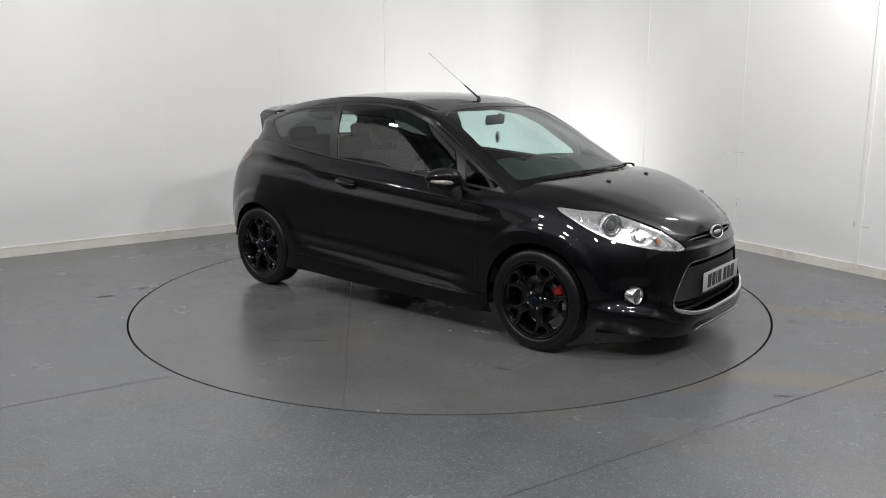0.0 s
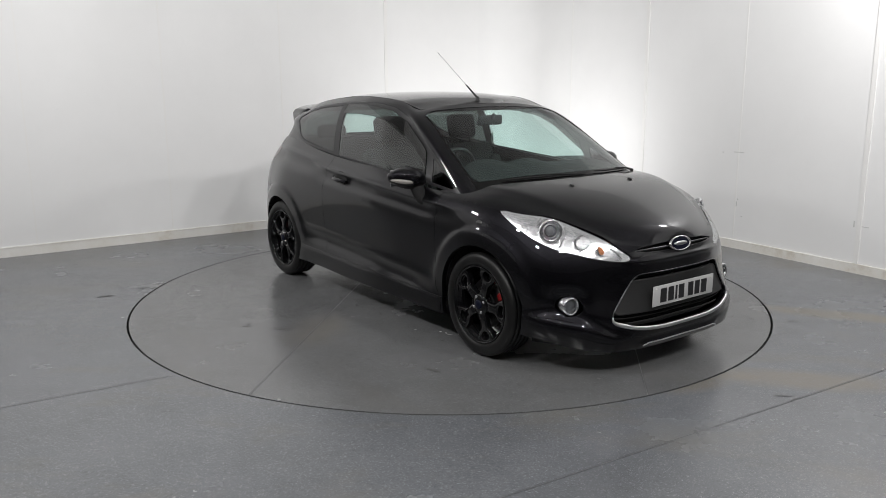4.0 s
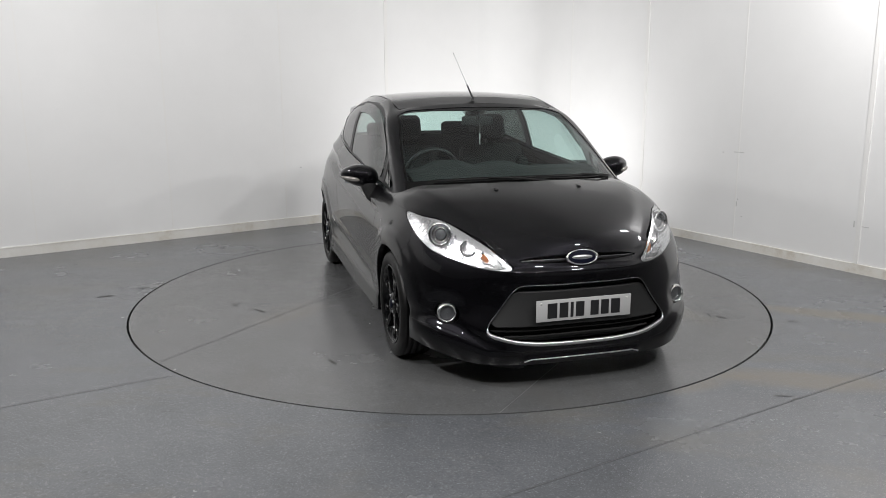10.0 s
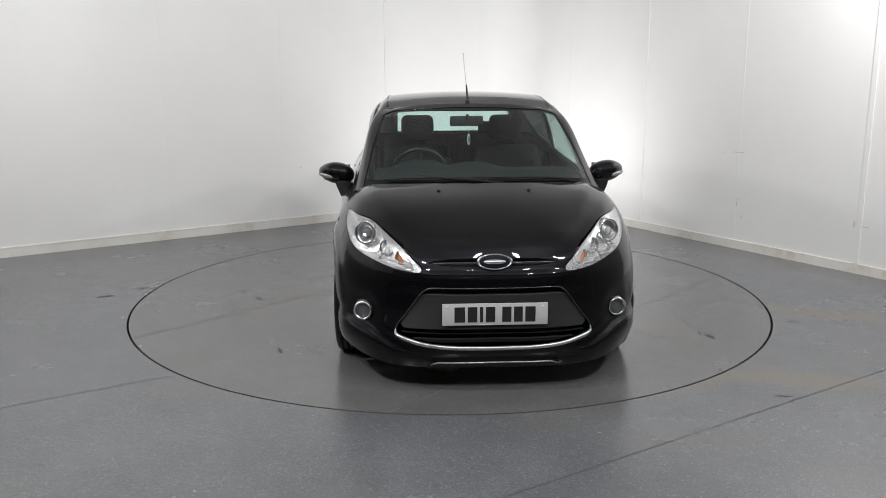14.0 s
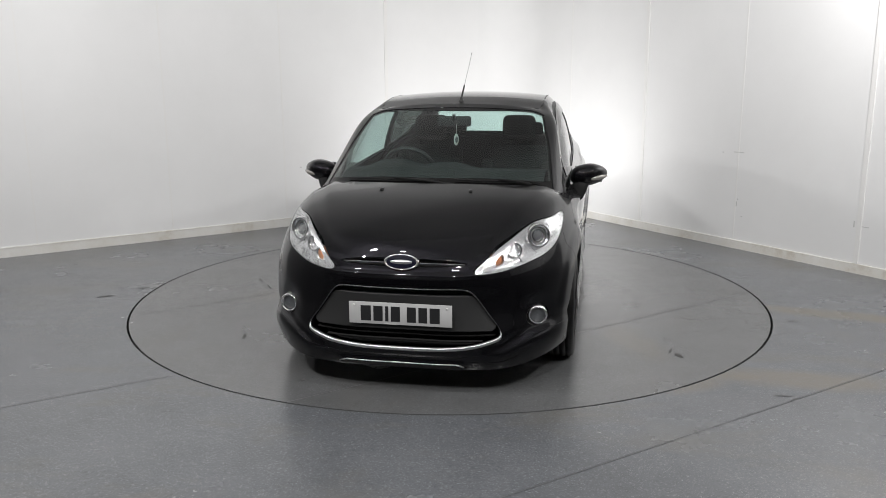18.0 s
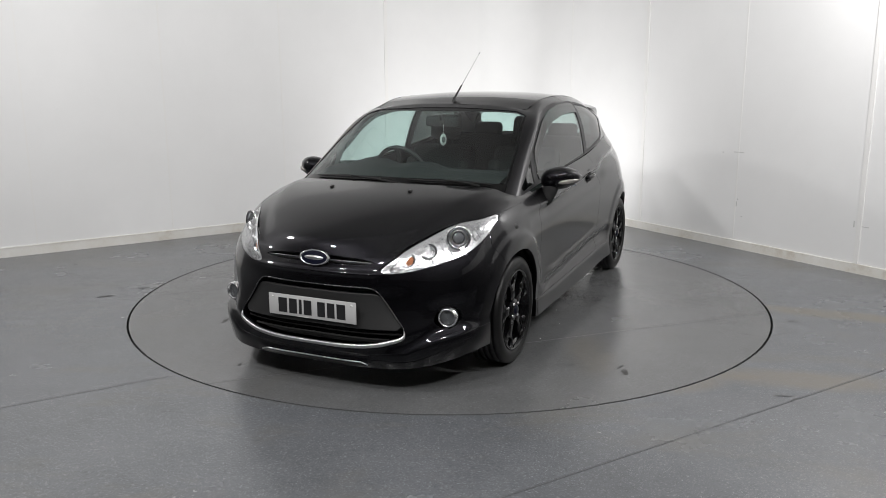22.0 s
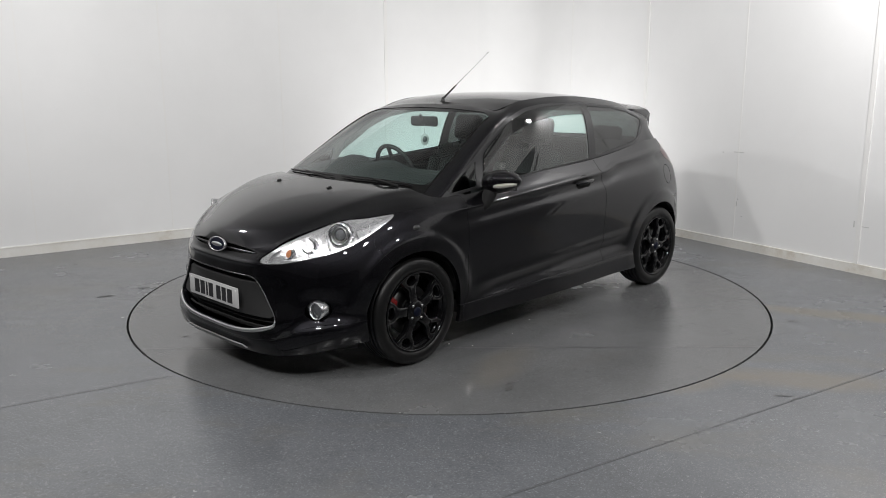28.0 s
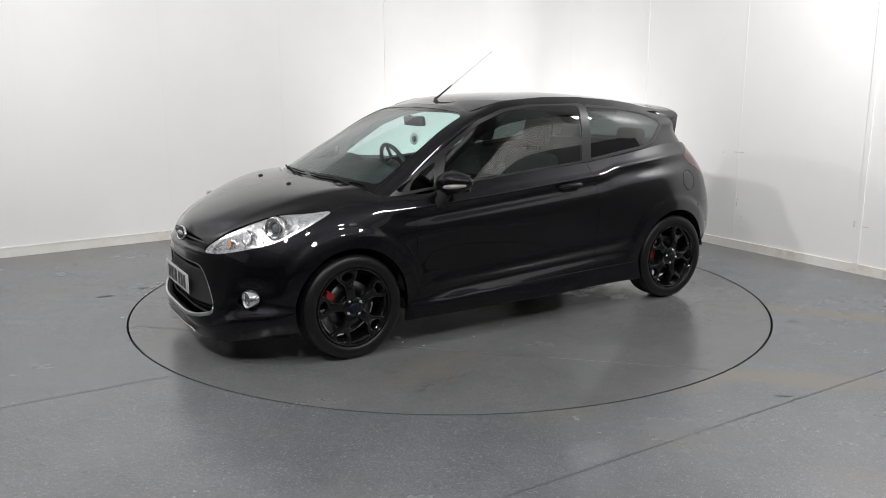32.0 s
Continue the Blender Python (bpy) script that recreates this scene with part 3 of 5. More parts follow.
BUMPER_LINE = [(1.995, 0, 0.4), (1.978, 0.3, 0.4), (1.908, 0.5, 0.395), (1.795, 0.665, 0.395), (1.64, 0.775, 0.4), (1.42, 0.825, 0.41), (1.2445, 0.842, 0.42), (1.02, 0.836, 0.41), (0.8, 0.822, 0.4), (0.3, 0.818, 0.39), (-0.3, 0.818, 0.39), (-0.8, 0.834, 0.4), (-1.05, 0.846, 0.42), (-1.2445, 0.85, 0.44), (-1.475, 0.815, 0.46), (-1.725, 0.71, 0.47), (-1.89, 0.46, 0.48), (-1.94, 0, 0.48)]
GRILLE_LINE = [(1.985, 0, 0.555), (1.962, 0.3, 0.555), (1.895, 0.47, 0.56), (1.795, 0.62, 0.57), (1.64, 0.755, 0.585), (1.42, 0.822, 0.6), (1.2445, 0.843, 0.61), (1.02, 0.838, 0.6), (0.8, 0.83, 0.59), (0.3, 0.832, 0.585), (-0.3, 0.834, 0.59), (-0.8, 0.845, 0.6), (-1.05, 0.853, 0.62), (-1.2445, 0.852, 0.63), (-1.475, 0.812, 0.64), (-1.71, 0.715, 0.65), (-1.86, 0.47, 0.65), (-1.91, 0, 0.65)]
LAMP_LINE = [(1.974, 0, 0.615), (1.95, 0.3, 0.606), (1.88, 0.46, 0.632), (1.765, 0.59, 0.68), (1.615, 0.715, 0.705), (1.42, 0.793, 0.725), (1.2445, 0.825, 0.735), (1.02, 0.832, 0.735), (0.8, 0.834, 0.735), (0.3, 0.842, 0.74), (-0.3, 0.843, 0.755), (-0.8, 0.844, 0.78), (-1.05, 0.842, 0.79), (-1.2445, 0.83, 0.8), (-1.475, 0.785, 0.8), (-1.67, 0.71, 0.8), (-1.8, 0.48, 0.8), (-1.85, 0, 0.8)]
SHOULDER = [(1.96, 0, 0.655), (1.936, 0.29, 0.642), (1.862, 0.435, 0.69), (1.705, 0.565, 0.768), (1.56, 0.665, 0.805), (1.4, 0.738, 0.828), (1.2445, 0.775, 0.836), (1.02, 0.797, 0.842), (0.8, 0.812, 0.846), (0.3, 0.822, 0.86), (-0.3, 0.82, 0.885), (-0.8, 0.812, 0.915), (-1.05, 0.8, 0.93), (-1.2445, 0.782, 0.94), (-1.455, 0.738, 0.945), (-1.615, 0.685, 0.93), (-1.74, 0.48, 0.93), (-1.78, 0, 0.93)]
BELT = [(1.944, 0, 0.69), (1.92, 0.27, 0.677), (1.845, 0.402, 0.714), (1.655, 0.525, 0.806), (1.51, 0.6, 0.854), (1.36, 0.662, 0.889), (1.2245, 0.707, 0.902), (1.05, 0.738, 0.896), (0.82, 0.757, 0.892), (0.3, 0.759, 0.949), (-0.3, 0.748, 0.992), (-0.8, 0.728, 1.036), (-1.05, 0.708, 1.066), (-1.22, 0.69, 1.086), (-1.385, 0.662, 1.092), (-1.51, 0.62, 1.086), (-1.62, 0.46, 1.066), (-1.665, 0, 1.055)]

# the greenhouse: base line, two levels of glass, roof edge
GLASS_LOW = [(1.245, 0, 0.955), (1.225, 0.25, 0.952), (1.172, 0.45, 0.945), (1.105, 0.61, 0.931), (1.035, 0.716, 0.901), (0.8, 0.740, 0.902), (0.45, 0.748, 0.938), (0, 0.745, 0.973), (-0.5, 0.735, 1.01), (-0.85, 0.718, 1.043), (-1.1, 0.699, 1.072), (-1.27, 0.678, 1.089), (-1.46, 0.638, 1.088), (-1.615, 0.46, 1.066), (-1.665, 0, 1.055)]
GLASS_MID = [(0.785, 0, 1.185), (0.775, 0.25, 1.18), (0.755, 0.42, 1.168), (0.725, 0.560, 1.157), (0.68, 0.662, 1.134), (0.52, 0.672, 1.142), (0.26, 0.688, 1.165), (-0.1, 0.7, 1.185), (-0.52, 0.69, 1.2), (-0.88, 0.672, 1.205), (-1.14, 0.65, 1.205), (-1.29, 0.628, 1.2), (-1.44, 0.585, 1.195), (-1.56, 0.42, 1.19), (-1.595, 0, 1.19)]
GLASS_TOP = [(0.315, 0, 1.372), (0.315, 0.25, 1.368), (0.318, 0.41, 1.358), (0.325, 0.508, 1.347), (0.318, 0.572, 1.336), (0.2, 0.586, 1.362), (0.02, 0.588, 1.385), (-0.25, 0.584, 1.397), (-0.54, 0.575, 1.392), (-0.88, 0.565, 1.365), (-1.13, 0.555, 1.33), (-1.27, 0.545, 1.305), (-1.4, 0.51, 1.3), (-1.45, 0.39, 1.32), (-1.47, 0, 1.33)]
ROOF_RIM = [(0.29, 0, 1.381), (0.29, 0.25, 1.377), (0.29, 0.40, 1.367), (0.285, 0.486, 1.357), (0.268, 0.536, 1.352), (0.15, 0.547, 1.388), (-0.02, 0.549, 1.413), (-0.28, 0.544, 1.426), (-0.56, 0.535, 1.422), (-0.88, 0.522, 1.398), (-1.12, 0.512, 1.365), (-1.25, 0.5, 1.342), (-1.36, 0.465, 1.335), (-1.4, 0.35, 1.348), (-1.41, 0, 1.355)]


def bonnet_sheet(S):
    """The bonnet inwards from the belt line: a steep flank, a crease that fans out to the screen pillar, a flat dome."""
    nose, E = S[:21, -1], S[20:71, -1]
    mid = [(1.946, .694), (1.900, .755), (1.792, .818), (1.642, .879), (1.485, .925), (1.360, .951), (1.268, .968)]
    at = [0, 5, 10, 20, 30, 40, 50]
    T = np.concatenate([np.linspace(0, .26, 19), np.linspace(.30, 1, 18)])
    P = np.zeros((len(at), len(T), 3))
    flank = np.interp(T, [0, .13, .18, 1], [0, .90, 1, 1])
    for k in range(2):
        flank[1:-1] = .5 * flank[1:-1] + .25 * (flank[:-2] + flank[2:])
    for k, (j, (mx, mz)) in enumerate(zip(at, mid)):
        ex, ey, ez = E[j]
        if k == 0:
            y = ey * (1 - T)
            P[k] = np.stack([np.interp(y, nose[:, 1], nose[:, 0]), y, np.interp(y, nose[:, 1], nose[:, 2])], 1)
            continue
        w = (0, 0, .1, .3, .55, .8, 1)[k]
        c = (0, .20, .42, .54, .60, .62, .62)[k]
        hx = (1 - w) * (1 - (1 - T) ** 1.9) + w * (1 - (1 - T) ** 2.2)
        P[k] = np.stack([ex + (mx - ex) * hx, ey * (1 - T), ez + (mz - ez) * (c * flank + (1 - c) * (1 - (1 - T) ** 2))], 1)
    u = np.concatenate([[0], np.cumsum(np.linalg.norm(np.diff(E, axis=0), axis=1))])
    G = np.stack([spline(P[:, k], u[at], u) for k in range(len(T))], 1)
    G += (E - G[:, 0])[:, None] * ((1 - T) ** 2)[None, :, None]
    G[:, -1, 1] = 0
    return G


def blend_seam(low_n, low_s, bon_n, bon_s):
    """Rounds the shoulder where bonnet and wing top meet on the belt line."""
    m = low_n[20:71, -1] + bon_n[:, 0]
    m /= np.linalg.norm(m, axis=1)[:, None]
    for N, S, e in ((low_n[20:71], low_s[20:71], -1), (bon_n, bon_s, 0)):
        d = np.linalg.norm(S - S[:, e][:, None], axis=2)
        w = np.exp(-(d / .035) ** 2)[..., None]
        N[:] = N * (1 - w) + m[:, None] * w
        N /= np.linalg.norm(N, axis=2)[..., None]


LAMP_OUTLINE = curve([(1.930, .612), (1.80, .640), (1.68, .676), (1.55, .730), (1.43, .788), (1.335, .842), (1.45, .836), (1.56, .826), (1.68, .790), (1.80, .735), (1.88, .680)], 5)
GRILLE_OUTLINE = [(-.30, .540), (.30, .540), (.335, .532), (.36, .515), (.485, .345), (.492, .318), (.485, .300), (.44, .282), (.36, .262), (.22, .247), (.0, .242), (-.1, .242)]


def on_sheet(sheet, p, axis):
    """The point of a sheet over p along one axis, and the normal there."""
    o = [i for i in range(3) if i != axis]
    V, N = sheet.V, sheet.N
    d = np.hypot(V[:, o[0]] - p[o[0]], V[:, o[1]] - p[o[1]]) + 0.02 * np.abs(V[:, axis] - p[axis]) + np.where(np.abs(N[:, axis]) < 0.12, 1.0, 0)
    k = int(np.argmin(d))
    q = np.array(p, float)
    q[axis] = V[k, axis] - sum(N[k, i] * (p[i] - V[k, i]) for i in o) / N[k, axis]
    return Vector(q), Vector(N[k])


def shape_low(S):
    """Press the arch flares, the shoulder crease and the swage above the sill into the lower body."""
    x, y, z = S[..., 0], S[..., 1], S[..., 2]
    side = np.clip((y - 0.55) / 0.15, 0, 1)
    for wx in (WHEEL_X, -WHEEL_X):
        r = np.hypot(x - wx, z - WHEEL_Z)
        k = np.clip((0.455 - r) / 0.045, 0, 1)
        y = y + side * 0.009 * k * k * (3 - 2 * k) * np.clip((z - 0.30) / 0.12, 0, 1)
    zc = np.interp(x, [-1.5, -.72, -.57, .41, 1.0, 1.2], [1.03, .965, .928, .858, .815, .80])
    d = z - zc
    fade = np.clip((1.05 - x) / 0.35, 0, 1) * np.clip((x + 1.55) / 0.25, 0, 1) * side
    y = y + fade * (0.012 * np.exp(-((d + 0.002) / 0.015) ** 2) - 0.019 * np.exp(-((d + 0.060) / 0.040) ** 2))
    zs = np.interp(x, [-.9, .9], [.46, .355])
    fade2 = np.clip((.80 - x) / 0.2, 0, 1) * np.clip((x + .86) / 0.15, 0, 1) * side
    d2 = z - zs
    y = y + fade2 * (0.009 * np.exp(-((d2 - .01) / 0.018) ** 2) - 0.018 * np.exp(-((d2 + .055) / 0.035) ** 2))
    zk = np.interp(x, [-1.0, .8], [.312, .272])
    fade3 = np.clip((.93 - x) / .04, 0, 1) * np.clip((x + .95) / .1, 0, 1) * side
    y = y + fade3 * .006 / (1 + np.exp(np.clip((z - zk + .004) / .004, -30, 30)))
    # the deeper front apron stands proud below a ledge that sweeps under the fog lamps; the lamps sit in a shallow hollow
    zl = np.interp(S[..., 1], [0, .30, .50, .64, .72, .9], [.196, .206, .230, .300, .318, .325])
    dl = S[..., 2] - zl
    corner = np.clip((S[..., 1] - .36) / .14, 0, 1) * np.clip((x - 1.46) / .10, 0, 1)
    push = corner * (.007 / (1 + np.exp(np.clip(dl / .0045, -30, 30))) - .010 * np.exp(-((dl - .035) / .030) ** 2))
    fogd = np.hypot(S[..., 1] - .657, z - .385)
    push = push - (x > 1.5) * .012 * np.exp(-(fogd / .085) ** 4)
    x, y = x + push * .88, y + push * .47
    mid = np.clip((.42 - S[..., 1]) / 0.12, 0, 1) * (x > 1.5)
    lip = np.clip((.345 - S[..., 1]) / 0.05, 0, 1) * (x > 1.5)
    x = x + mid * .010 * np.exp(-((z - .606) / .013) ** 2)
    x = x + lip * (.007 * np.exp(-((z - .166) / .012) ** 2) - .006 * np.exp(-((z - .195) / .012) ** 2))
    out = S.copy()
    out[..., 0], out[..., 1] = x, y
    return out


def roof_sheet():
    xs = [-1.36, -1.25, -1.1, -.9, -.6, -.3, 0.0, .15, .24, .292]
    half = np.interp(xs, [-1.38, -1.25, -1.12, -.88, -.56, -.28, -.02, .15, .292], [.47, .50, .512, .522, .535, .544, .549, .547, .536])
    edge = np.interp(xs, [-1.38, -1.25, -1.12, -.88, -.56, -.28, -.02, .15, .292], [1.332, 1.342, 1.365, 1.398, 1.422, 1.426, 1.413, 1.388, 1.350])
    top = np.interp(xs, [-1.4, -1.1, -.8, -.45, -.1, .1, .3], [1.358, 1.408, 1.440, 1.457, 1.450, 1.430, 1.380])
    rows = [[(x, h * (1 - t), e + (c - e) * (1 - (1 - t) ** 2.3)) for x, h, e, c in zip(xs, half, edge, top)] for t in (0.0, .05, .15, .35, .65, 1.0)]
    return rows


def level(sheet):
    """Turns a half sheet's normals up and squares them at the middle plane."""
    if sheet.N[len(sheet.N) // 2][2] < 0:
        sheet = Sheet(sheet.V, -sheet.N, [f[::-1] for f in sheet.F])
    N = sheet.N.copy()
    N[np.abs(sheet.V[:, 1]) < 1e-6, 1] = 0
    return Sheet(sheet.V, N / np.linalg.norm(N, axis=1)[:, None], sheet.F)


SIDES = ((lambda s: s), (lambda s: s.flipped()))


def build_body(car):
    S = shape_low(loft([LOW_EDGE, SKIRT_LINE, BUMPER_LINE, GRILLE_LINE, LAMP_LINE, SHOULDER, BELT], 10, 10))
    low = Sheet.grid(S)
    B = bonnet_sheet(S)
    bon = Sheet.grid(B, mirror=False)
    if bon.N[len(bon.N) // 2][2] < 0:
        bon = Sheet(bon.V, -bon.N, [f[::-1] for f in bon.F])
    blend_seam(low.N.reshape(S.shape), S, bon.N.reshape(B.shape), B)
    bon = level(bon)
    whole = low
    for x in (WHEEL_X, -WHEEL_X):
        low = low.cut(lambda V: np.hypot(V[:, 0] - x, V[:, 2] - WHEEL_Z - 0.004) - ARCH_R)[1]
    lamp_f = lambda V: np.maximum(poly_field(LAMP_OUTLINE, 0, 2)(V), 1.3 - V[:, 0])
    lamp, low = split(low, lamp_f, 0.0015)
    hole, low = low.cut(lambda V: np.maximum(poly_field(GRILLE_OUTLINE, 1, 2)(V), 1.6 - V[:, 0]))
    fog, low = low.cut(lambda V: np.where(V[:, 0] > 1.5, np.hypot(V[:, 1] - .657, V[:, 2] - .385) - .0535, 1.0))
    slot, low = low.cut(lambda V: np.maximum(np.maximum(np.abs(V[:, 2] - .664 + .006 * (V[:, 1] / .3) ** 2) - .020 * (1 - (V[:, 1] / .335) ** 4), V[:, 1] - .330), 1.7 - V[:, 0]))
    shell = low.moved(-0.022)
    shut = [(1.045, .866), (1.2, .856), (1.335, .8445), (1.43, .815), (1.55, .78), (1.68, .735), (1.80, .69), (1.85, .68), (1.90, .67)]
    flank, low = split(low, lambda V: np.maximum(np.maximum(np.interp(V[:, 0], *zip(*shut)) - V[:, 2], V[:, 0] - 1.850), 1.049 - V[:, 0]), 0.0012)
    front, rest = split(low, lambda V: line_field([(.15, 1.50), (.30, 1.56), (.50, 1.50), (.60, 1.42), (.70, 1.50), (.78, 1.47), (.95, 1.9)], 2, 0)(V) * -1)
    wing, rest = split(rest, lambda V: .842 + .06 * np.clip((.33 - V[:, 2]) / .1, 0, 1) - V[:, 0])
    skirt, rest = split(rest, lambda V: np.maximum(V[:, 2] - np.interp(V[:, 0], [-1.0, .8], [.312, .272]), -.98 - V[:, 0]))
    door, rest = split(rest, lambda V: -(V[:, 0] + .520 - .035 * np.clip((V[:, 2] - .75) / .25, 0, 1)))
    spoil, front = split(front, line_field([(0, .196), (.30, .206), (.50, .230), (.64, .300), (.72, .318), (.9, .325)], 1, 2), 0.0015)
    wskirt, wing = split(wing, lambda V: V[:, 2] - .272)
    gate, rest = split(rest, lambda V: np.maximum(V[:, 0] + 1.45, V[:, 1] - .60 + .12 * np.clip((V[:, 2] - .75) / .3, 0, 1)))
    gate, bump_mid = split(gate, lambda V: .62 - V[:, 2])
    tail, rest = split(rest, lambda V: poly_field([(-1.50, 1.06), (-1.435, 1.0), (-1.47, .95), (-1.56, .895), (-1.75, .80), (-1.80, .95), (-1.65, 1.10)], 0, 2)(V))
    rbump, quarter = split(rest, lambda V: np.maximum(V[:, 0] + 1.50, V[:, 2] - .66))
    bumper = part("front_bumper", front.both().mesh("front_bumper", 0.03), M_PAINT, car)
    splitter = part("front_splitter", spoil.both().mesh("front_splitter", 0.03), M_PAINT, car)
    part("rear_bumper", rbump.both().plus(bump_mid.both()).mesh("rear_bumper", 0.03), M_PAINT, car)
    part("tailgate", gate.both().mesh("tailgate"), M_PAINT, car)
    part("inner_body", shell.both().mesh("inner_body", 0), M_UNDER, car, "matt black inner body shell")
    doors = []
    for k, side in enumerate(SIDES):
        q = quarter
        mark, nrm = on_sheet(wing, (1.235, .83, .766), 1)
        cap = lathe([(.001, .003), (.015, .0025), (.0185, 0)], 20, closed=False)
        cap.transform(Matrix.Diagonal((1.25, .8, 1, 1)))
        s = 1 - 2 * k
        part("side_marker", cap, M_SATIN, car, m=pose(mark.x, mark.y * s, mark.z) @ Vector((nrm.x, nrm.y * s, nrm.z)).to_track_quat("Z", "Y").to_matrix().to_4x4())
        if k == 0:
            flap, q = split(q, lambda V: np.where(V[:, 1] > .6, np.hypot(V[:, 0] + 1.412, V[:, 2] - .832) - .070, 1.0), 0.003)
            part("fuel_flap", flap.mesh("fuel_flap", 0.01), M_PAINT, car)
        part("front_wing", side(wing).mesh("front_wing", 0.03), M_PAINT, car)
        part("side_skirt", side(skirt.plus(wskirt)).mesh("side_skirt", 0.03), M_PAINT, car)
        doors.append(part("door", side(door).mesh("door", 0.02), M_PAINT, car))
        part("rear_quarter", side(q).mesh("rear_quarter", 0.03), M_PAINT, car)
        part("tail_lamp", side(tail).mesh("tail_lamp"), M_TAILRED, car, "dark red tail lamp lens")
        build_headlight(car, lamp, side, k)
        build_fog(car, 1 - 2 * k)
    bonnet = part("bonnet", bon.plus(flank).both().mesh("bonnet", 0.02), M_PAINT, car)
    part("bonnet_liner", bon.both().moved(-0.022).mesh("bonnet_liner", 0), M_UNDER, car)
    # greenhouse
    inner = [(x + (-.54 - x) * .07, y * .9, z + .020) for x, y, z in ROOF_RIM]
    G = loft([GLASS_LOW, GLASS_MID, GLASS_TOP, ROOF_RIM, inner], 10, 14)
    full = Sheet.grid(G)
    nv = G.shape[1]
    grid_n = full.N.reshape(G.shape)

    def slice_rows(a, b):
        k = b - a
        F = [(i * k + j, (i + 1) * k + j, (i + 1) * k + j + 1, i * k + j + 1) for i in range(G.shape[0] - 1) for j in range(k - 1)]
        return Sheet(G[:, a:b].reshape(-1, 3), grid_n[:, a:b].reshape(-1, 3), F)
    g, band = slice_rows(0, 29), slice_rows(28, 43)
    A = lambda V: V[:, 0] - np.interp(V[:, 2], [.88, .95, 1.05, 1.15, 1.25, 1.345], [1.06, .945, .800, .645, .485, .345])
    front_g, side_g = g.cut(lambda V: -A(V))
    screen, apillar = split(front_g, lambda V: np.maximum(V[:, 1] - np.interp(V[:, 2], [.9, .95, 1.15, 1.345], [.685, .674, .630, .562]), V[:, 2] - 1.362), 0.002)
    win = {
        "door_glass": [(.545, 1.112), (.600, .946), (-.455, 1.022), (-.505, 1.360), (-.30, 1.366), (-.10, 1.360), (.10, 1.335), (.30, 1.268)],
        "quarter_light": [(.645, 1.062), (.672, .934), (.895, .914), (.918, .924)],
        "rear_side_glass": [(-.590, 1.352), (-.545, 1.036), (-1.03, 1.095), (-1.14, 1.13), (-1.26, 1.225), (-1.265, 1.245), (-1.12, 1.295), (-.9, 1.33)],
    }
    rest = side_g
    got = {}
    for k, o in win.items():
        got[k], rest = split(rest, lambda V: np.maximum(poly_field(o, 0, 2, 0.006)(V), .45 - V[:, 1]), 0.0015)
    visor, _ = got["door_glass"].cut(lambda V: -poly_field([(.60, 1.0), (.50, 1.075), (.30, 1.205), (.12, 1.272), (-.10, 1.302), (-.30, 1.31), (-.52, 1.306), (-.6, .9)], 0, 2)(V))
    pillar, rest = split(rest, lambda V: np.maximum(poly_field([(.99, .885), (.62, 1.115), (.30, 1.30), (.10, 1.362), (-.10, 1.385), (-.56, 1.385), (-.60, 1.36), (-.55, 1.0), (.5, .92), (.9, .865)], 0, 2)(V), .45 - V[:, 1]), 0.001)
    qtrim, rest = split(rest, lambda V: np.maximum(poly_field([(-.60, 1.375), (-.545, 1.015), (-1.04, 1.078), (-1.16, 1.115), (-1.285, 1.215), (-1.287, 1.252), (-1.13, 1.312), (-.9, 1.348)], 0, 2, 0.004)(V), .45 - V[:, 1]), 0.001)
    rear_glass, rest = split(rest, lambda V: np.maximum(np.maximum(V[:, 0] + 1.30, V[:, 1] - .50), np.abs(V[:, 2] - 1.19) - .105))
    frit, screen = split(screen, lambda V: np.minimum(np.minimum(np.interp(V[:, 2], [.9, .95, 1.15, 1.345], [.685, .674, .630, .562]) - .009 - V[:, 1], 1.362 - .018 - V[:, 2]), V[:, 2] - np.interp(V[:, 1], [0, .3, .5, .64], [.992, .990, .978, .962])), 0.0)
    part("windscreen_border", frit.both().moved(-.0035).mesh("windscreen_border", 0.004), M_FRIT, car, "black enamelled windscreen border")
    ws = part("windscreen", screen.both().moved(-.004).mesh("windscreen", 0.006), M_SCREEN, car, "pale green tinted windscreen")
    rw = part("rear_window", rear_glass.both().mesh("rear_window", 0.006), M_SIDEGLASS, car, "tinted rear window")
    panes = [ws, rw]
    trim_in = apillar.plus(rest).plus(pillar).plus(qtrim).moved(-0.018)
    for k, side in enumerate(SIDES):
        panes.append(part("door_window", side(got["door_glass"].moved(-.005)).mesh("door_window", 0.005), M_SIDEGLASS, doors[k], "tinted door window"))
        panes.append(part("front_quarter_window", side(got["quarter_light"].moved(-.005)).mesh("front_quarter_window", 0.005), M_SMOKE, car))
        panes.append(part("rear_quarter_window", side(got["rear_side_glass"].moved(-.003)).mesh("rear_quarter_window", 0.005), M_PRIVACY, car, "dark rear quarter window"))
        panes.append(part("wind_deflector", side(visor.moved(.008)).mesh("wind_deflector", 0.006), M_SMOKE, doors[k], "smoked plastic wind deflector"))
        part("window_frame", side(pillar).mesh("window_frame", 0.012), M_PILLAR, doors[k], "grey-black window surround")
        part("window_trim", side(qtrim).mesh("window_trim", 0.012), M_PILLAR, car)
        part("roof_pillar", side(apillar.plus(rest)).mesh("roof_pillar", 0.012), M_PAINT, car)
        part("pillar_lining", side(trim_in).mesh("pillar_lining", 0), M_LINING, car, "pale grey pillar lining")
        build_mirror(car, 1 - 2 * k)
        build_handle(car, door, 1 - 2 * k)
    part("roof_rail", band.both().mesh("roof_rail", 0.01), M_PAINT, car)
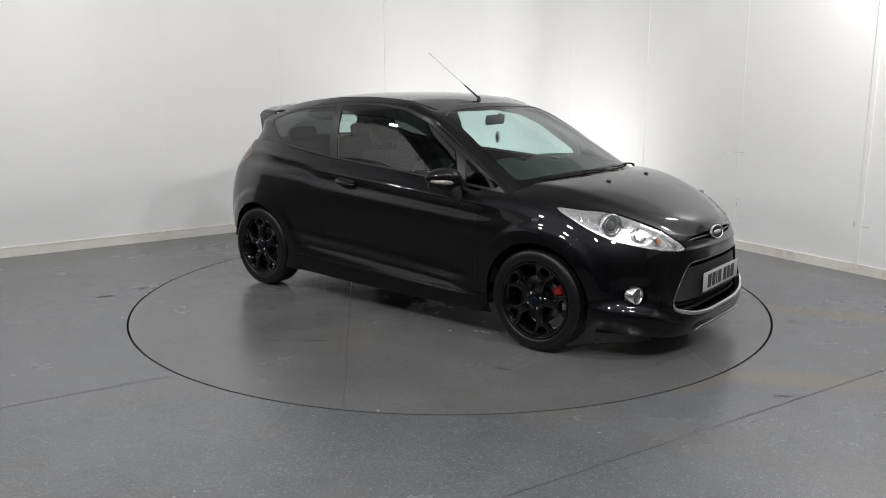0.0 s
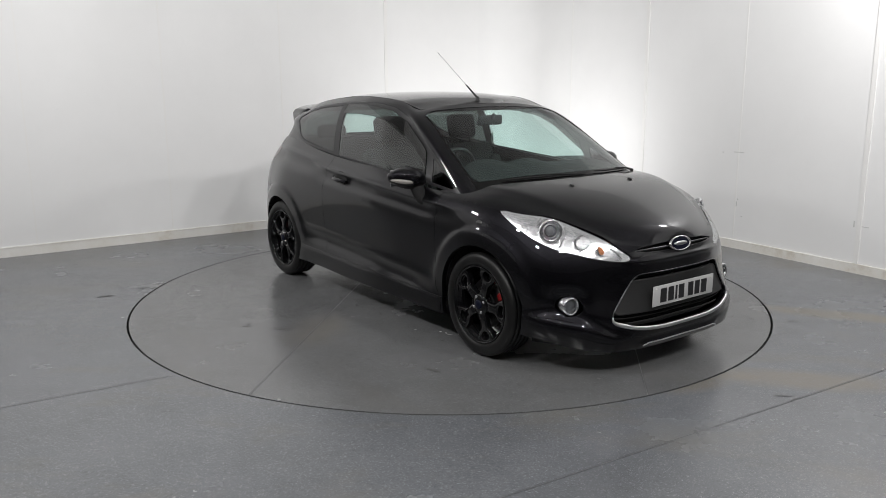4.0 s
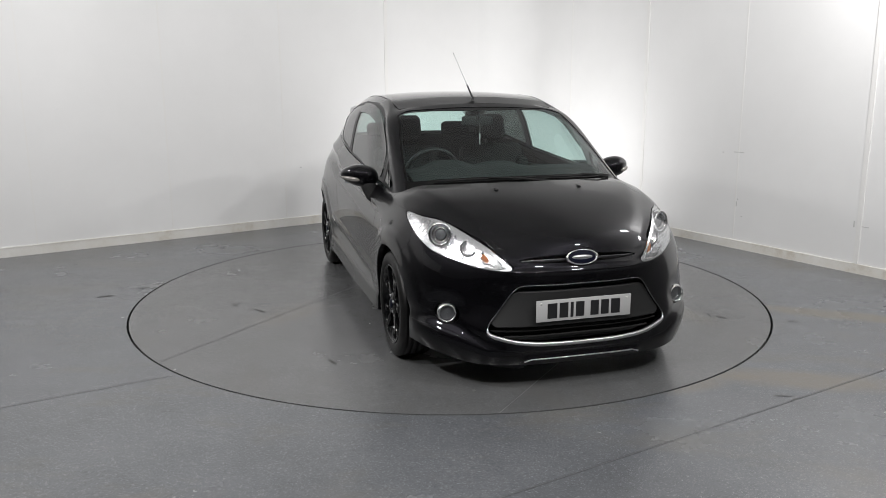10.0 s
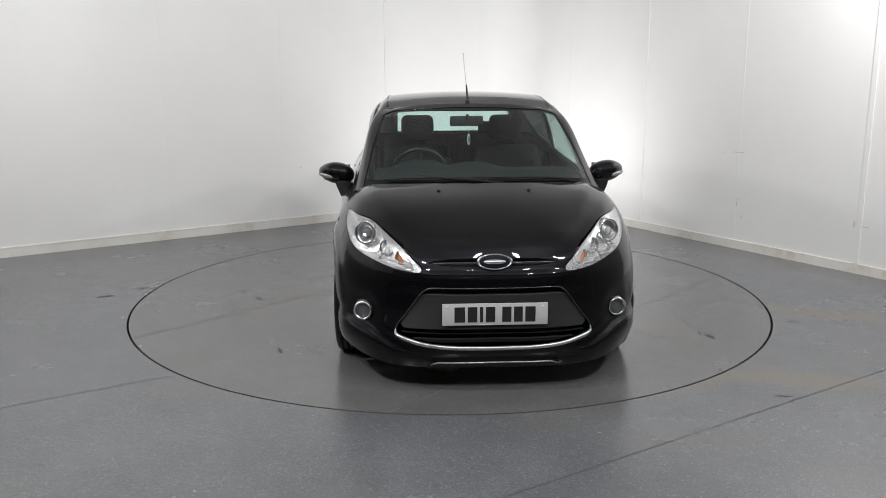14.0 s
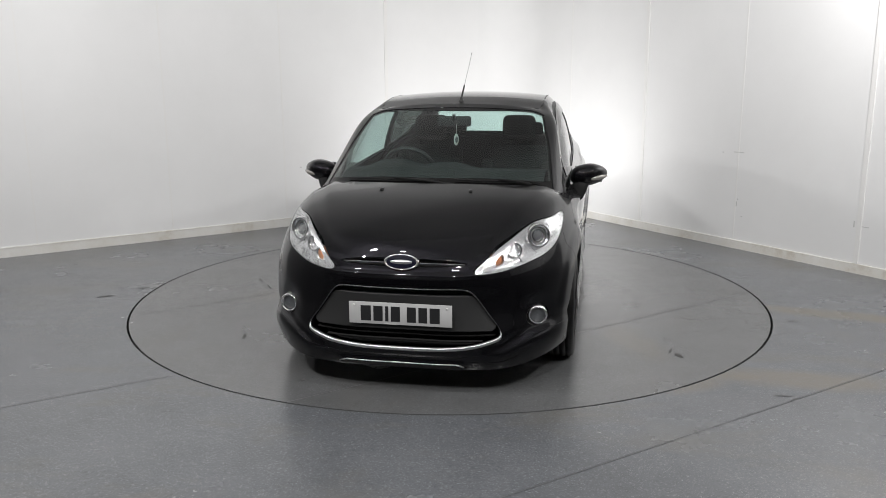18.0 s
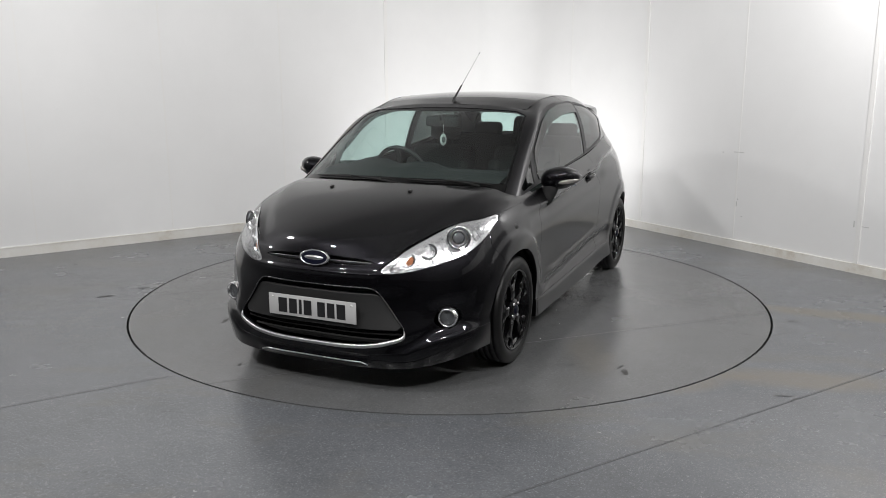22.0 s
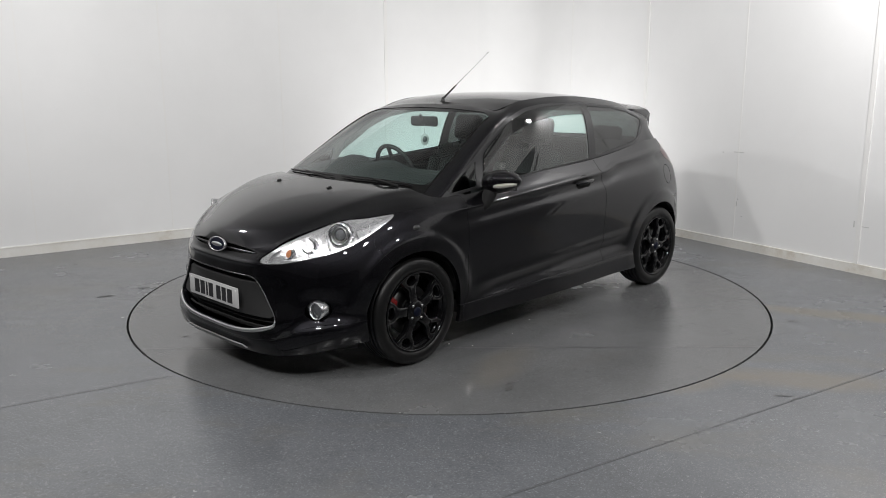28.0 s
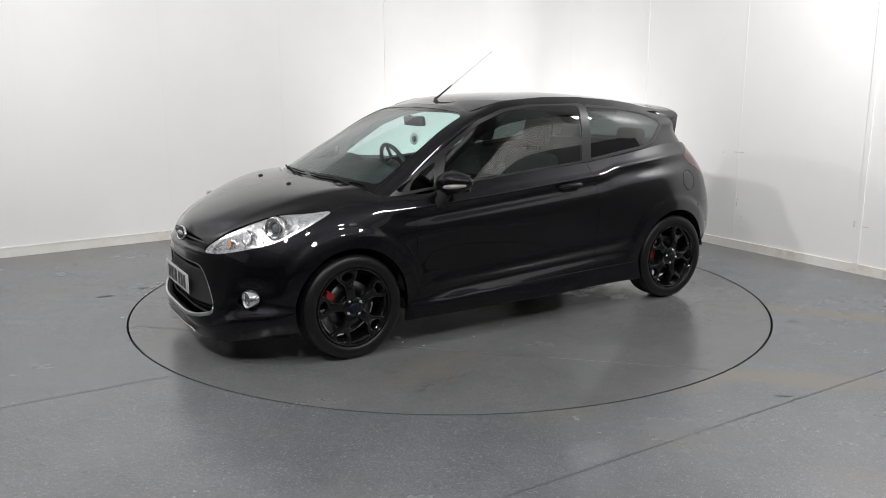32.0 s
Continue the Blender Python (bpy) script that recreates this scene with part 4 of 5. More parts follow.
    roof = level(Sheet.grid(loft(roof_sheet(), 10, 7, mirror=False), mirror=False))
    part("roof", roof.both().mesh("roof", 0.01), M_PAINT, car)
    for s in (1, -1):
        line = [(x, h * s, e - .001) for x, h, e in zip(np.linspace(-.80, .24, 24), np.interp(np.linspace(-.80, .24, 24), [-1.12, -.88, -.56, -.28, -.02, .15, .292], [.512, .522, .535, .544, .549, .547, .536]), np.interp(np.linspace(-.80, .24, 24), [-1.12, -.88, -.56, -.28, -.02, .15, .292], [1.365, 1.398, 1.422, 1.426, 1.413, 1.388, 1.350]))]
        part("roof_moulding", tube(line, .0055, 6, flat=.6), M_PLASTIC, car, "narrow black roof moulding")
    part("headliner", roof.both().moved(-.03).mesh("headliner", 0), M_HEADLINER, car, "pale grey roof lining")
    build_nose(car, bumper, splitter, whole, hole, slot)
    build_roof_things(car)
    build_bonnet_things(car, bon, bonnet, g)
    build_under(car)
    build_cabin(car)


def build_headlight(car, lamp, side, k):
    lens = part("headlight", side(lamp).mesh("headlight", 0.012), M_LENS, car, "clear headlight with bright chrome reflectors")
    lens.visible_shadow = False
    inside = -poly_field(LAMP_OUTLINE, 0, 2)(lamp.V)
    t = np.clip(inside / 0.035, 0, 1)
    d = -0.004 - 0.055 * t * t * (3 - 2 * t)
    bowl = Sheet(lamp.V + lamp.N * d[:, None], lamp.N, lamp.F)
    me = side(bowl).mesh("reflector_bowl", 0)
    me.normals_split_custom_set([(0, 0, 0)] * len(me.loops))
    part("reflector_bowl", me, M_REFLECTOR, lens)
    s = 1 - 2 * k
    # bright rim inside the lens and upright fins between the reflectors
    c = np.mean(LAMP_OUTLINE, 0)
    rim = []
    for x, z in LAMP_OUTLINE[::2]:
        q = c + (np.array((x, z)) - c) * .93
        p, n = on_sheet(lamp, (q[0], .6, q[1]), 1)
        p = p - n * .014
        rim.append((p.x, p.y * s, p.z))
    part("bright_rim", tube(rim, .0035, 6, closed=True), M_CHROME, lens)
    for x, z0, z1 in ((1.70, .690, .775), (1.785, .655, .725), (1.56, .745, .818), (1.525, .757, .822), (1.49, .772, .826)):
        p0, n0 = on_sheet(lamp, (x, .6, z0), 1)
        p1, n1 = on_sheet(lamp, (x - .02, .55, z1), 1)
        e = [p0 - n0 * .022, (p0 + p1) / 2 - n0 * .030, p1 - n1 * .022]
        part("reflector_fin", tube([(p.x, p.y * s, p.z) for p in e], .0032, 6), M_CHROME, lens)
    for name, (x, y, z), r, dep, m in (("projector", (1.628, .645, .757), .064, .05, M_CHROME), ("inner_reflector", (1.742, .530, .700), .044, .045, M_CHROME)):
        face = pose(x, y * s, z) @ Vector((0.86, 0.42 * s, 0.10)).to_track_quat("Z", "Y").to_matrix().to_4x4()
        part(name, lathe([(r * .62, -.030), (r * .70, -.004), (r * .94, .004), (r, -.006), (r, -dep), (r * .9, -dep), (r * .78, -.02)], 32), m, lens, m=face)
        if name == "projector":
            part("projector_lens", lathe([(0.001, -.004), (r * .25, -.006), (r * .40, -.012), (r * .50, -.022), (0.001, -.03)], 24, closed=False), M_PROJECTOR, lens, m=face)
            part("projector_shroud", lathe([(r * .50, -.022), (r * .54, -.010), (r * .60, -.008), (r * .66, -.022), (r * .60, -.034)], 32), M_SILVER, lens, m=face)
        else:
            part("reflector_cup", lathe([(r * .80, -.004), (r * .5, -.026), (.001, -.032)], 24, closed=False), M_REFLECTOR, lens, m=face)
    face = pose(1.822, .450 * s, .667) @ Vector((0.95, 0.26 * s, 0.14)).to_track_quat("Z", "Y").to_matrix().to_4x4()
    part("indicator_tube", lathe([(.037, -.05), (.040, .004), (.035, .004), (.034, -.05)], 24), M_CHROME, lens, m=face)
    part("indicator_bulb", lathe([(.001, .004), (.018, .001), (.030, -.008), (.0335, -.030)], 20, closed=False), M_AMBER, lens, "amber indicator bulb", m=face)


def build_fog(car, s):
    face = pose(1.795, .657 * s, .385) @ Vector((0.985, 0.17 * s, 0.0)).to_track_quat("Z", "Y").to_matrix().to_4x4()
    ring = part("fog_lamp", lathe([(.036, -.012), (.038, .008), (.043, .013), (.049, .008), (.050, -.030), (.050, -.110), (.036, -.110)], 40), M_CHROME, car, "round fog lamp in a chrome bezel", m=face)
    part("fog_lens", lathe([(.001, .002), (.02, 0), (.037, -.010)], 32, closed=False), M_DARKGLASS, ring)
    part("fog_reflector", lathe([(.036, -.014), (.026, -.03), (.001, -.036)], 32, closed=False), M_SILVER, ring)


def build_nose(car, bumper, splitter, whole, hole, slot):
    # lower air intake: backing, bars, plate carrier, bright surround
    grille = part("lower_grille", hole.both().moved(-0.075).mesh("lower_grille", -0.068, .001), M_UNDER, car, "dark lower grille with a satin plate carrier")
    for z, half in ((.515, .32), (.335, .455), (.305, .46), (.275, .40)):
        pts = [on_sheet(whole, (1.95, abs(y), z), 0)[0] - Vector((.045, 0, 0)) for y in np.linspace(-half, half, 15)]
        pts = [Vector((p.x, y, z)) for p, y in zip(pts, np.linspace(-half, half, 15))]
        part("grille_bar", tube(pts, .006, 6), M_UNDER, grille)
    carrier_o = [(-.1, .503), (.33, .503), (.37, .496), (.47, .362), (.462, .338), (-.1, .338)]
    carrier, _ = hole.cut(lambda V: poly_field(carrier_o, 1, 2)(V))
    part("plate_carrier", carrier.both().moved(-.010).mesh("plate_carrier", 0.05, .006), M_PLASTIC, grille)
    o = np.array([(0, .540), (.15, .540), (.29, .540), (.325, .535), (.352, .519), (.40, .458), (.45, .389), (.483, .345), (.491, .318), (.484, .300), (.44, .282), (.36, .262), (.22, .247), (.1, .243), (0, .242)])
    def rim_line(side, radius):
        pts, rad = [], []
        for y, z in side:
            p, n = on_sheet(whole, (1.97, abs(y), z), 0)
            pts.append((p.x + .002, y, z))
            rad.append(radius(z))
        return pts, rad
    low_o, top_o = curve(o[7:], 3, False), curve(o[:9], 3, False)
    pts, rad = rim_line([(y, z) for y, z in low_o] + [(-y, z) for y, z in low_o[-2::-1]], lambda z: .0025 + .0095 * float(np.clip((.330 - z) / .045, 0, 1)))
    part("grille_surround", tube(pts, rad, 8), M_CHROME2, grille, "bright chrome lower grille surround")
    pts, rad = rim_line([(-y, z) for y, z in top_o[::-1]] + [(y, z) for y, z in top_o[1:]], lambda z: .0030)
    part("grille_edge", tube(pts, rad, 6), M_TRIMBAR, grille, "thin bright upper grille edge")
    # upper slot with a slim bar
    up = part("upper_grille", slot.both().moved(-0.03).mesh("upper_grille", 0), M_UNDER, car, "narrow black slot across the nose")
    ys = np.linspace(-.308, .308, 21)
    pts = [(on_sheet(whole, (1.95, abs(y), .660 - .006 * (y / .3) ** 2), 0)[0].x - .008, y, .6595 - .006 * (y / .3) ** 2) for y in ys]
    part("grille_bar", tube(pts, .0055, 6), M_TRIMBAR, up)
    # badge
    p, n = on_sheet(whole, (1.95, 0.0, .672), 0)
    face = pose(p.x + .012, 0, .668) @ Vector((1, 0, .33)).to_track_quat("Z", "Y").to_matrix().to_4x4() @ Matrix.Diagonal((1, 1, 1, 1))
    scale = Matrix.Diagonal((1.09, .49, 1, 1))
    ring = lathe([(.068, .004), (.074, .008), (.081, .005), (.083, -.012), (.066, -.012)], 48)
    ring.transform(scale)
    b = part("badge", ring, M_CHROME, car, "oval chrome-rimmed blue badge", m=face)
    disc = lathe([(.001, .006), (.04, .005), (.068, .003)], 48, closed=False)
    disc.transform(scale)
    part("badge_field", disc, M_BLUE, b)
    script = lathe([(.001, .0080), (.046, .0075), (.053, .005)], 32, closed=False)
    script.transform(Matrix.Diagonal((1.05, .22, 1, 1)))
    part("badge_bar", script, M_SILVER, b)
    # number plate, its characters shown as plain bars
    face = pose(2.006, 0, .4145, 0, 0, 0) @ Matrix(((0, 0, 1, 0), (1, 0, 0, 0), (0, 1, 0, 0), (0, 0, 0, 1)))
    plate = part("number_plate", box(.52, .111, .004, .0015), M_PLATE, car, "white front number plate with dark character bars", m=face)
    x = -.200
    for w in (.052, .047, .016, .046, 0, .045, .043, .050):
        if w:
            part("character_bar", box(w, .077, .0012, 0, pose(x + w / 2, -.001, .0026)), M_INK, plate)
        x += w + (.013 if w else .022)
    for sx in (-.235, .235):
        part("plate_screw", lathe([(.001, .0035), (.005, .003), (.007, .001)], 12, closed=False), M_WHITE, plate, m=pose(sx, .038, .001))
    part("maker_strip", box(.060, .004, .0012, 0, pose(-.05, -.0525, .0022)), M_WHITE, plate)
    part("plate_back", box(.20, .09, .03, .004, pose(0, 0, -.017)), M_SATIN, plate)
    # silver line on the splitter lip
    pts = []
    for y in np.linspace(-.318, .318, 17):
        e = max(0.0, (abs(y) - .285) / .033)
        q = on_sheet(whole, (1.97, abs(y), .172), 0)[0]
        pts.append((q.x + .006, y, .170 - .012 * e))
    part("lip_trim", tube(pts, .0035, 6), M_CHROME2, splitter, "thin silver splitter line")


def build_mirror(car, s):
    bm = bmesh.new()
    bmesh.ops.create_uvsphere(bm, u_segments=40, v_segments=24, radius=1.0)
    for v in bm.verts:
        x, y, z = v.co
        sgn = lambda a, p: math.copysign(abs(a) ** p, a)
        x, y, z = sgn(x, .9), sgn(y, .82), sgn(z, .85)
        taper = 1 - .30 * max(0, y) ** 1.5
        xx = x * .088 * taper if x > 0 else x * .062
        zz = z * (.064 * taper) + .010 * y + (.008 if z > 0 else 0) * (1 - y * y)
        xx -= .045 * max(0, y) ** 2
        v.co = (xx, y * .115, zz)
    smooth_all(bm)
    if s < 0:
        bm.transform(Matrix.Diagonal((1, -1, 1, 1)))
        bmesh.ops.reverse_faces(bm, faces=bm.faces[:])
    m = pose(.625, .872 * s, .958)
    house = part("wing_mirror", bm, M_PAINT, car, "gloss black wing mirror with clear indicator strip", m=m)
    part("mirror_glass", box(.004, .17, .10, .0018), M_MIRROR, house, m=pose(-.0605, .0, .0))
    # indicator lens follows the lower outer edge
    pts, rad = [], []
    for t in np.linspace(0, 1, 12):
        y = .015 + .094 * t
        tp = 1 - .30 * (y / .115) ** 1.5
        xx = .088 * tp * math.sqrt(max(0.0, 1 - (y / .115) ** 2.4)) * .80 - .045 * (y / .115) ** 2
        pts.append((xx + .006, y * s, -.015 + .010 * t))
        rad.append(.006 + .010 * math.sin(math.pi * min(1, .15 + .8 * t)))
    part("indicator_strip", tube(pts, rad, 8), M_INDICATOR, house, "clear indicator strip")
    arm = tube([(.022, -.040 * s, -.025), (.035, -.052 * s, -.075), (.050, -.066 * s, -.125), (.060, -.085 * s, -.150), (.060, -.125 * s, -.155)], [.056, .054, .046, .038, .034], 16, flat=.75)
    part("mirror_arm", arm, M_UNDER, house, "matt black mirror foot")


def build_handle(car, sheet, s):
    p, n = on_sheet(sheet, (-.287, .82, .865), 1)
    f = np.array([n.x, n.y * s, n.z])
    m = pose(p.x, p.y * s, p.z) @ Vector(f).to_track_quat("Z", "X").to_matrix().to_4x4()
    # local z outwards; the bar lies along the car
    ax = (m.to_3x3().inverted() @ Vector((1, 0, -.08))).normalized()
    side = Vector((0, 0, 1)).cross(ax)
    h = new("door_handle")
    h.parent = car
    h.matrix_basis = m
    # nearly flat oval; its matt black stands for the shade in the handle's hollow
    cup = lathe([(.052, .004), (.046, .0065), (.03, .0052), (.001, .005)], 28, closed=False)
    cup.transform(Matrix((ax, side, (0, 0, 1))).transposed().to_4x4() @ Matrix.Diagonal((1.5, 1.05, 1, 1)))
    part("handle_shade", cup, M_UNDER, h)
    pts = [ax * t + side * -.008 + Vector((0, 0, .014 + .020 * (1 - (t / .095) ** 2))) for t in np.linspace(-.09, .09, 11)]
    part("handle_bar", tube(pts, [.009, .012, .013, .0135, .014, .014, .014, .0135, .013, .012, .009], 10), M_PAINT, h)
    cap = lathe([(.001, .020), (.010, .018), (.013, .010)], 16, closed=False)
    cap.transform(Matrix.Translation(ax * -.088))
    part("lock_cap", cap, M_PAINT, h)


def build_roof_things(car):
    base = part("aerial", lathe([(.022, -.004), (.019, .004), (.012, .018), (.008, .030), (.001, .034)], 24, closed=False), M_SATIN, car, "black whip aerial with a thin steel mast", m=pose(.218, 0, 1.394))
    a, b = Vector((0, 0, .02)), Vector((-.455, 0, .335))
    part("aerial_spring", tube([a, a.lerp(b, .20), a.lerp(b, .28)], [.007, .006, .005], 8), M_SATIN, base)
    part("aerial_mast", tube([a.lerp(b, .27), b], [.0017, .0012], 6), M_MAST, base)
    part("aerial_tip", tube([a.lerp(b, .965), b.lerp(a, -.004)], [.0024, .0024], 6), M_SATIN, base)
    # tailgate spoiler
    ys = np.linspace(-.55, .55, 31)
    prof = []
    for y in ys:
        k = abs(y) / .55
        e = max(0.0, (k - .80) / .20)
        drop = e * e
        topx, topz = -1.20, 1.379 - .050 * k * k - .012 * drop
        tipx, tipz = -1.610 + .045 * k * k + .04 * drop, 1.338 - .036 * k * k - .020 * drop
        lowx, lowz = -1.575 + .02 * k + .05 * drop, tipz - .030 - .105 * drop
        inx, inz = -1.38, 1.315 - .06 * k * k - .07 * drop
        prof.append([(topx, topz), (-1.35, topz - .004 - .012 * k), (-1.48, (topz + tipz) / 2 + .006), (tipx + .012, tipz + .003), (tipx, tipz - .006), (tipx + .004, tipz - .016), (lowx, lowz), (inx, inz), (topx, topz - .03)])
    bm = bmesh.new()
    rings = [[bm.verts.new((x, y, z)) for x, z in pr] for y, pr in zip(ys, prof)]
    for a_, b_ in zip(rings, rings[1:]):
        for i in range(len(a_)):
            j = (i + 1) % len(a_)
            bm.faces.new((a_[i], a_[j], b_[j], b_[i]))
    bm.faces.new(rings[0])
    bm.faces.new(rings[-1][::-1])
    bmesh.ops.recalc_face_normals(bm, faces=bm.faces[:])
    smooth_all(bm)
    sp = part("roof_spoiler", bm, M_PAINT, car, "gloss black tailgate spoiler")


def build_bonnet_things(car, bon, bonnet, g):
    for s in (1, -1):
        p, n = on_sheet(bon, (1.385, .25, .93), 2)
        j = part("washer_jet", box(.026, .018, .012, .004), M_SATIN, bonnet, m=pose(p.x, p.y * s, p.z + .004, 0, 12, 0))
    # scuttle between bonnet and screen
    ys = np.linspace(-.585, .585, 29)
    top = np.array([(a[1], a[0], a[2]) for a in GLASS_LOW[:5]])
    bm = bmesh.new()
    ra, rb, rc = [], [], []
    for y in ys:
        k = abs(y)
        gx, gz = np.interp(k, top[:, 0], top[:, 1]), np.interp(k, top[:, 0], top[:, 2])
        bx = np.interp(k, [0, .35, .60, .69], [1.262, 1.225, 1.14, 1.06]) + .03
        bz = np.interp(k, [0, .35, .60, .69], [.963, .957, .938, .925]) - .020
        ra.append(bm.verts.new((bx, y, bz)))
        rb.append(bm.verts.new((bx - .03, y, bz - .004)))
        rc.append(bm.verts.new((gx - .045, y, gz + .016)))
    for a_, b_ in ((ra, rb), (rb, rc)):
        for i in range(len(ys) - 1):
            bm.faces.new((a_[i], a_[i + 1], b_[i + 1], b_[i]))
    bmesh.ops.recalc_face_normals(bm, faces=bm.faces[:])
    part("scuttle", smooth_all(bm), M_SATIN, car)
    # painted gusset between wing, bonnet end and screen pillar
    outer = np.array([(1.07, .732, .893), (1.0, .741, .8925), (.93, .748, .892), (.86, .754, .891), (.80, .756, .891)])
    inner = np.array([(1.10, .615, .929), (1.05, .655, .922), (.98, .696, .911), (.90, .724, .901), (.80, .734, .897)])
    for s in (1, -1):
        bm = bmesh.new()
        grid = [[bm.verts.new(((o + (i - o) * t)[0], (o + (i - o) * t)[1] * s, (o + (i - o) * t)[2] + .004 * math.sin(math.pi * t))) for t in np.linspace(0, 1, 6)] for o, i in zip(curve(outer, 4, False), curve(inner, 4, False))]
        for p, q in zip(grid, grid[1:]):
            for i in range(5):
                bm.faces.new((p[i], p[i + 1], q[i + 1], q[i])[::s])
        part("pillar_gusset", smooth_all(bm), M_PAINT, car)
    # wipers, parked along the foot of the screen
    low = np.array(GLASS_LOW[:5])
    for y0, y1, piv in ((-.53, .06, .13), (.13, .61, .56)):
        path = []
        for y in np.linspace(y0, y1, 9):
            x = float(np.interp(abs(y), low[:, 1], low[:, 0])) - .035
            q = on_sheet(g, (x, abs(y), .96), 2)[0]
            path.append(Vector((x, y, q.z + .008)))
        w = part("wiper", tube(path, [.003] + [.005] * 7 + [.003], 6), M_UNDER, car, "black windscreen wiper")
        px_ = float(np.interp(abs(piv), low[:, 1], low[:, 0])) + .015
        foot = Vector((px_, piv, path[4].z - .020))
        arm = [foot, foot.lerp(path[4], .45) + Vector((.018, 0, .012)), path[4] + Vector((.004, 0, .010))]
        part("wiper_arm", tube(arm, [.009, .006, .004], 6), M_UNDER, w)


def build_under(car):
    part("underbody", join(box(1.76, 1.44, .05, .01, pose(0, 0, .245)), box(3.4, 1.0, .06, .01, pose(0, 0, .245)), box(.22, 1.1, .05, .01, pose(1.70, 0, .21)), box(.2, 1.1, .05, .01, pose(-1.68, 0, .37))), M_UNDER, car, "matt black underbody")
    # unseen trays added to stop light leaking through onto the floor
    for edge, z in ((LOW_EDGE[:5], .162), (LOW_EDGE[-4:], .340)):
        half = [(x - .035 * (1 if x > 0 else -1), y * .955) for x, y, _ in edge]
        ring = half + [(x, -y) for x, y in half[::-1] if y > 0]
        part("undertray", slab(ring, .02, pose(0, 0, z)), M_UNDER, car)
    part("floor_tray", box(1.70, 1.56, .02, .004, pose(0, 0, .205)), M_UNDER, car)
    for x in (WHEEL_X, -WHEEL_X):
        for s in (1, -1):
            bm = lathe([(ARCH_R + .012, 0), (ARCH_R + .012, .33), (.05, .34)], 32, closed=False, arc=math.pi * .93)
            bm.transform(pose(0, 0, 0, 0, 0, 6.3))
            part("wheel_well", bm, M_UNDER, car, m=pose(x, .79 * s, WHEEL_Z) @ pose(0, 0, 0, 90 * s, 0, 0) @ pose(0, 0, 0, 0, 0, 0 if s > 0 else 180))


def build_seat(car, y):
    seat = new("front_seat")
    seat.parent = car
    seat.matrix_basis = pose(-.05, y, .30)
    def pad(sx, sy, sz, bev, m):
        bm = box(sx, sy, sz, bev, None, 4)
        bm.transform(m)
        return bm
    part("seat_cushion", pad(.52, .50, .16, .06, pose(.10, 0, .10, 0, -8, 0)), M_CLOTH, seat)
    part("seat_base", box(.46, .42, .16, .02, pose(.08, 0, -.04)), M_TRIMIN, seat)
    back = part("backrest", pad(.14, .50, .62, .06, pose(-.22, 0, .46, 0, -18, 0)), M_CLOTH, seat)
    for s in (1, -1):
        part("bolster", pad(.14, .09, .50, .04, pose(-.15, .215 * s, .42, 0, -18, 0)), M_CLOTH, seat)
        part("headrest_post", tube([(-.305, .06 * s, .74), (-.335, .06 * s, .86)], .007, 8), M_TRIMIN, seat)
    part("headrest", pad(.10, .245, .19, .045, pose(-.345, 0, .885, 0, -14, 0)), M_CLOTH, seat)


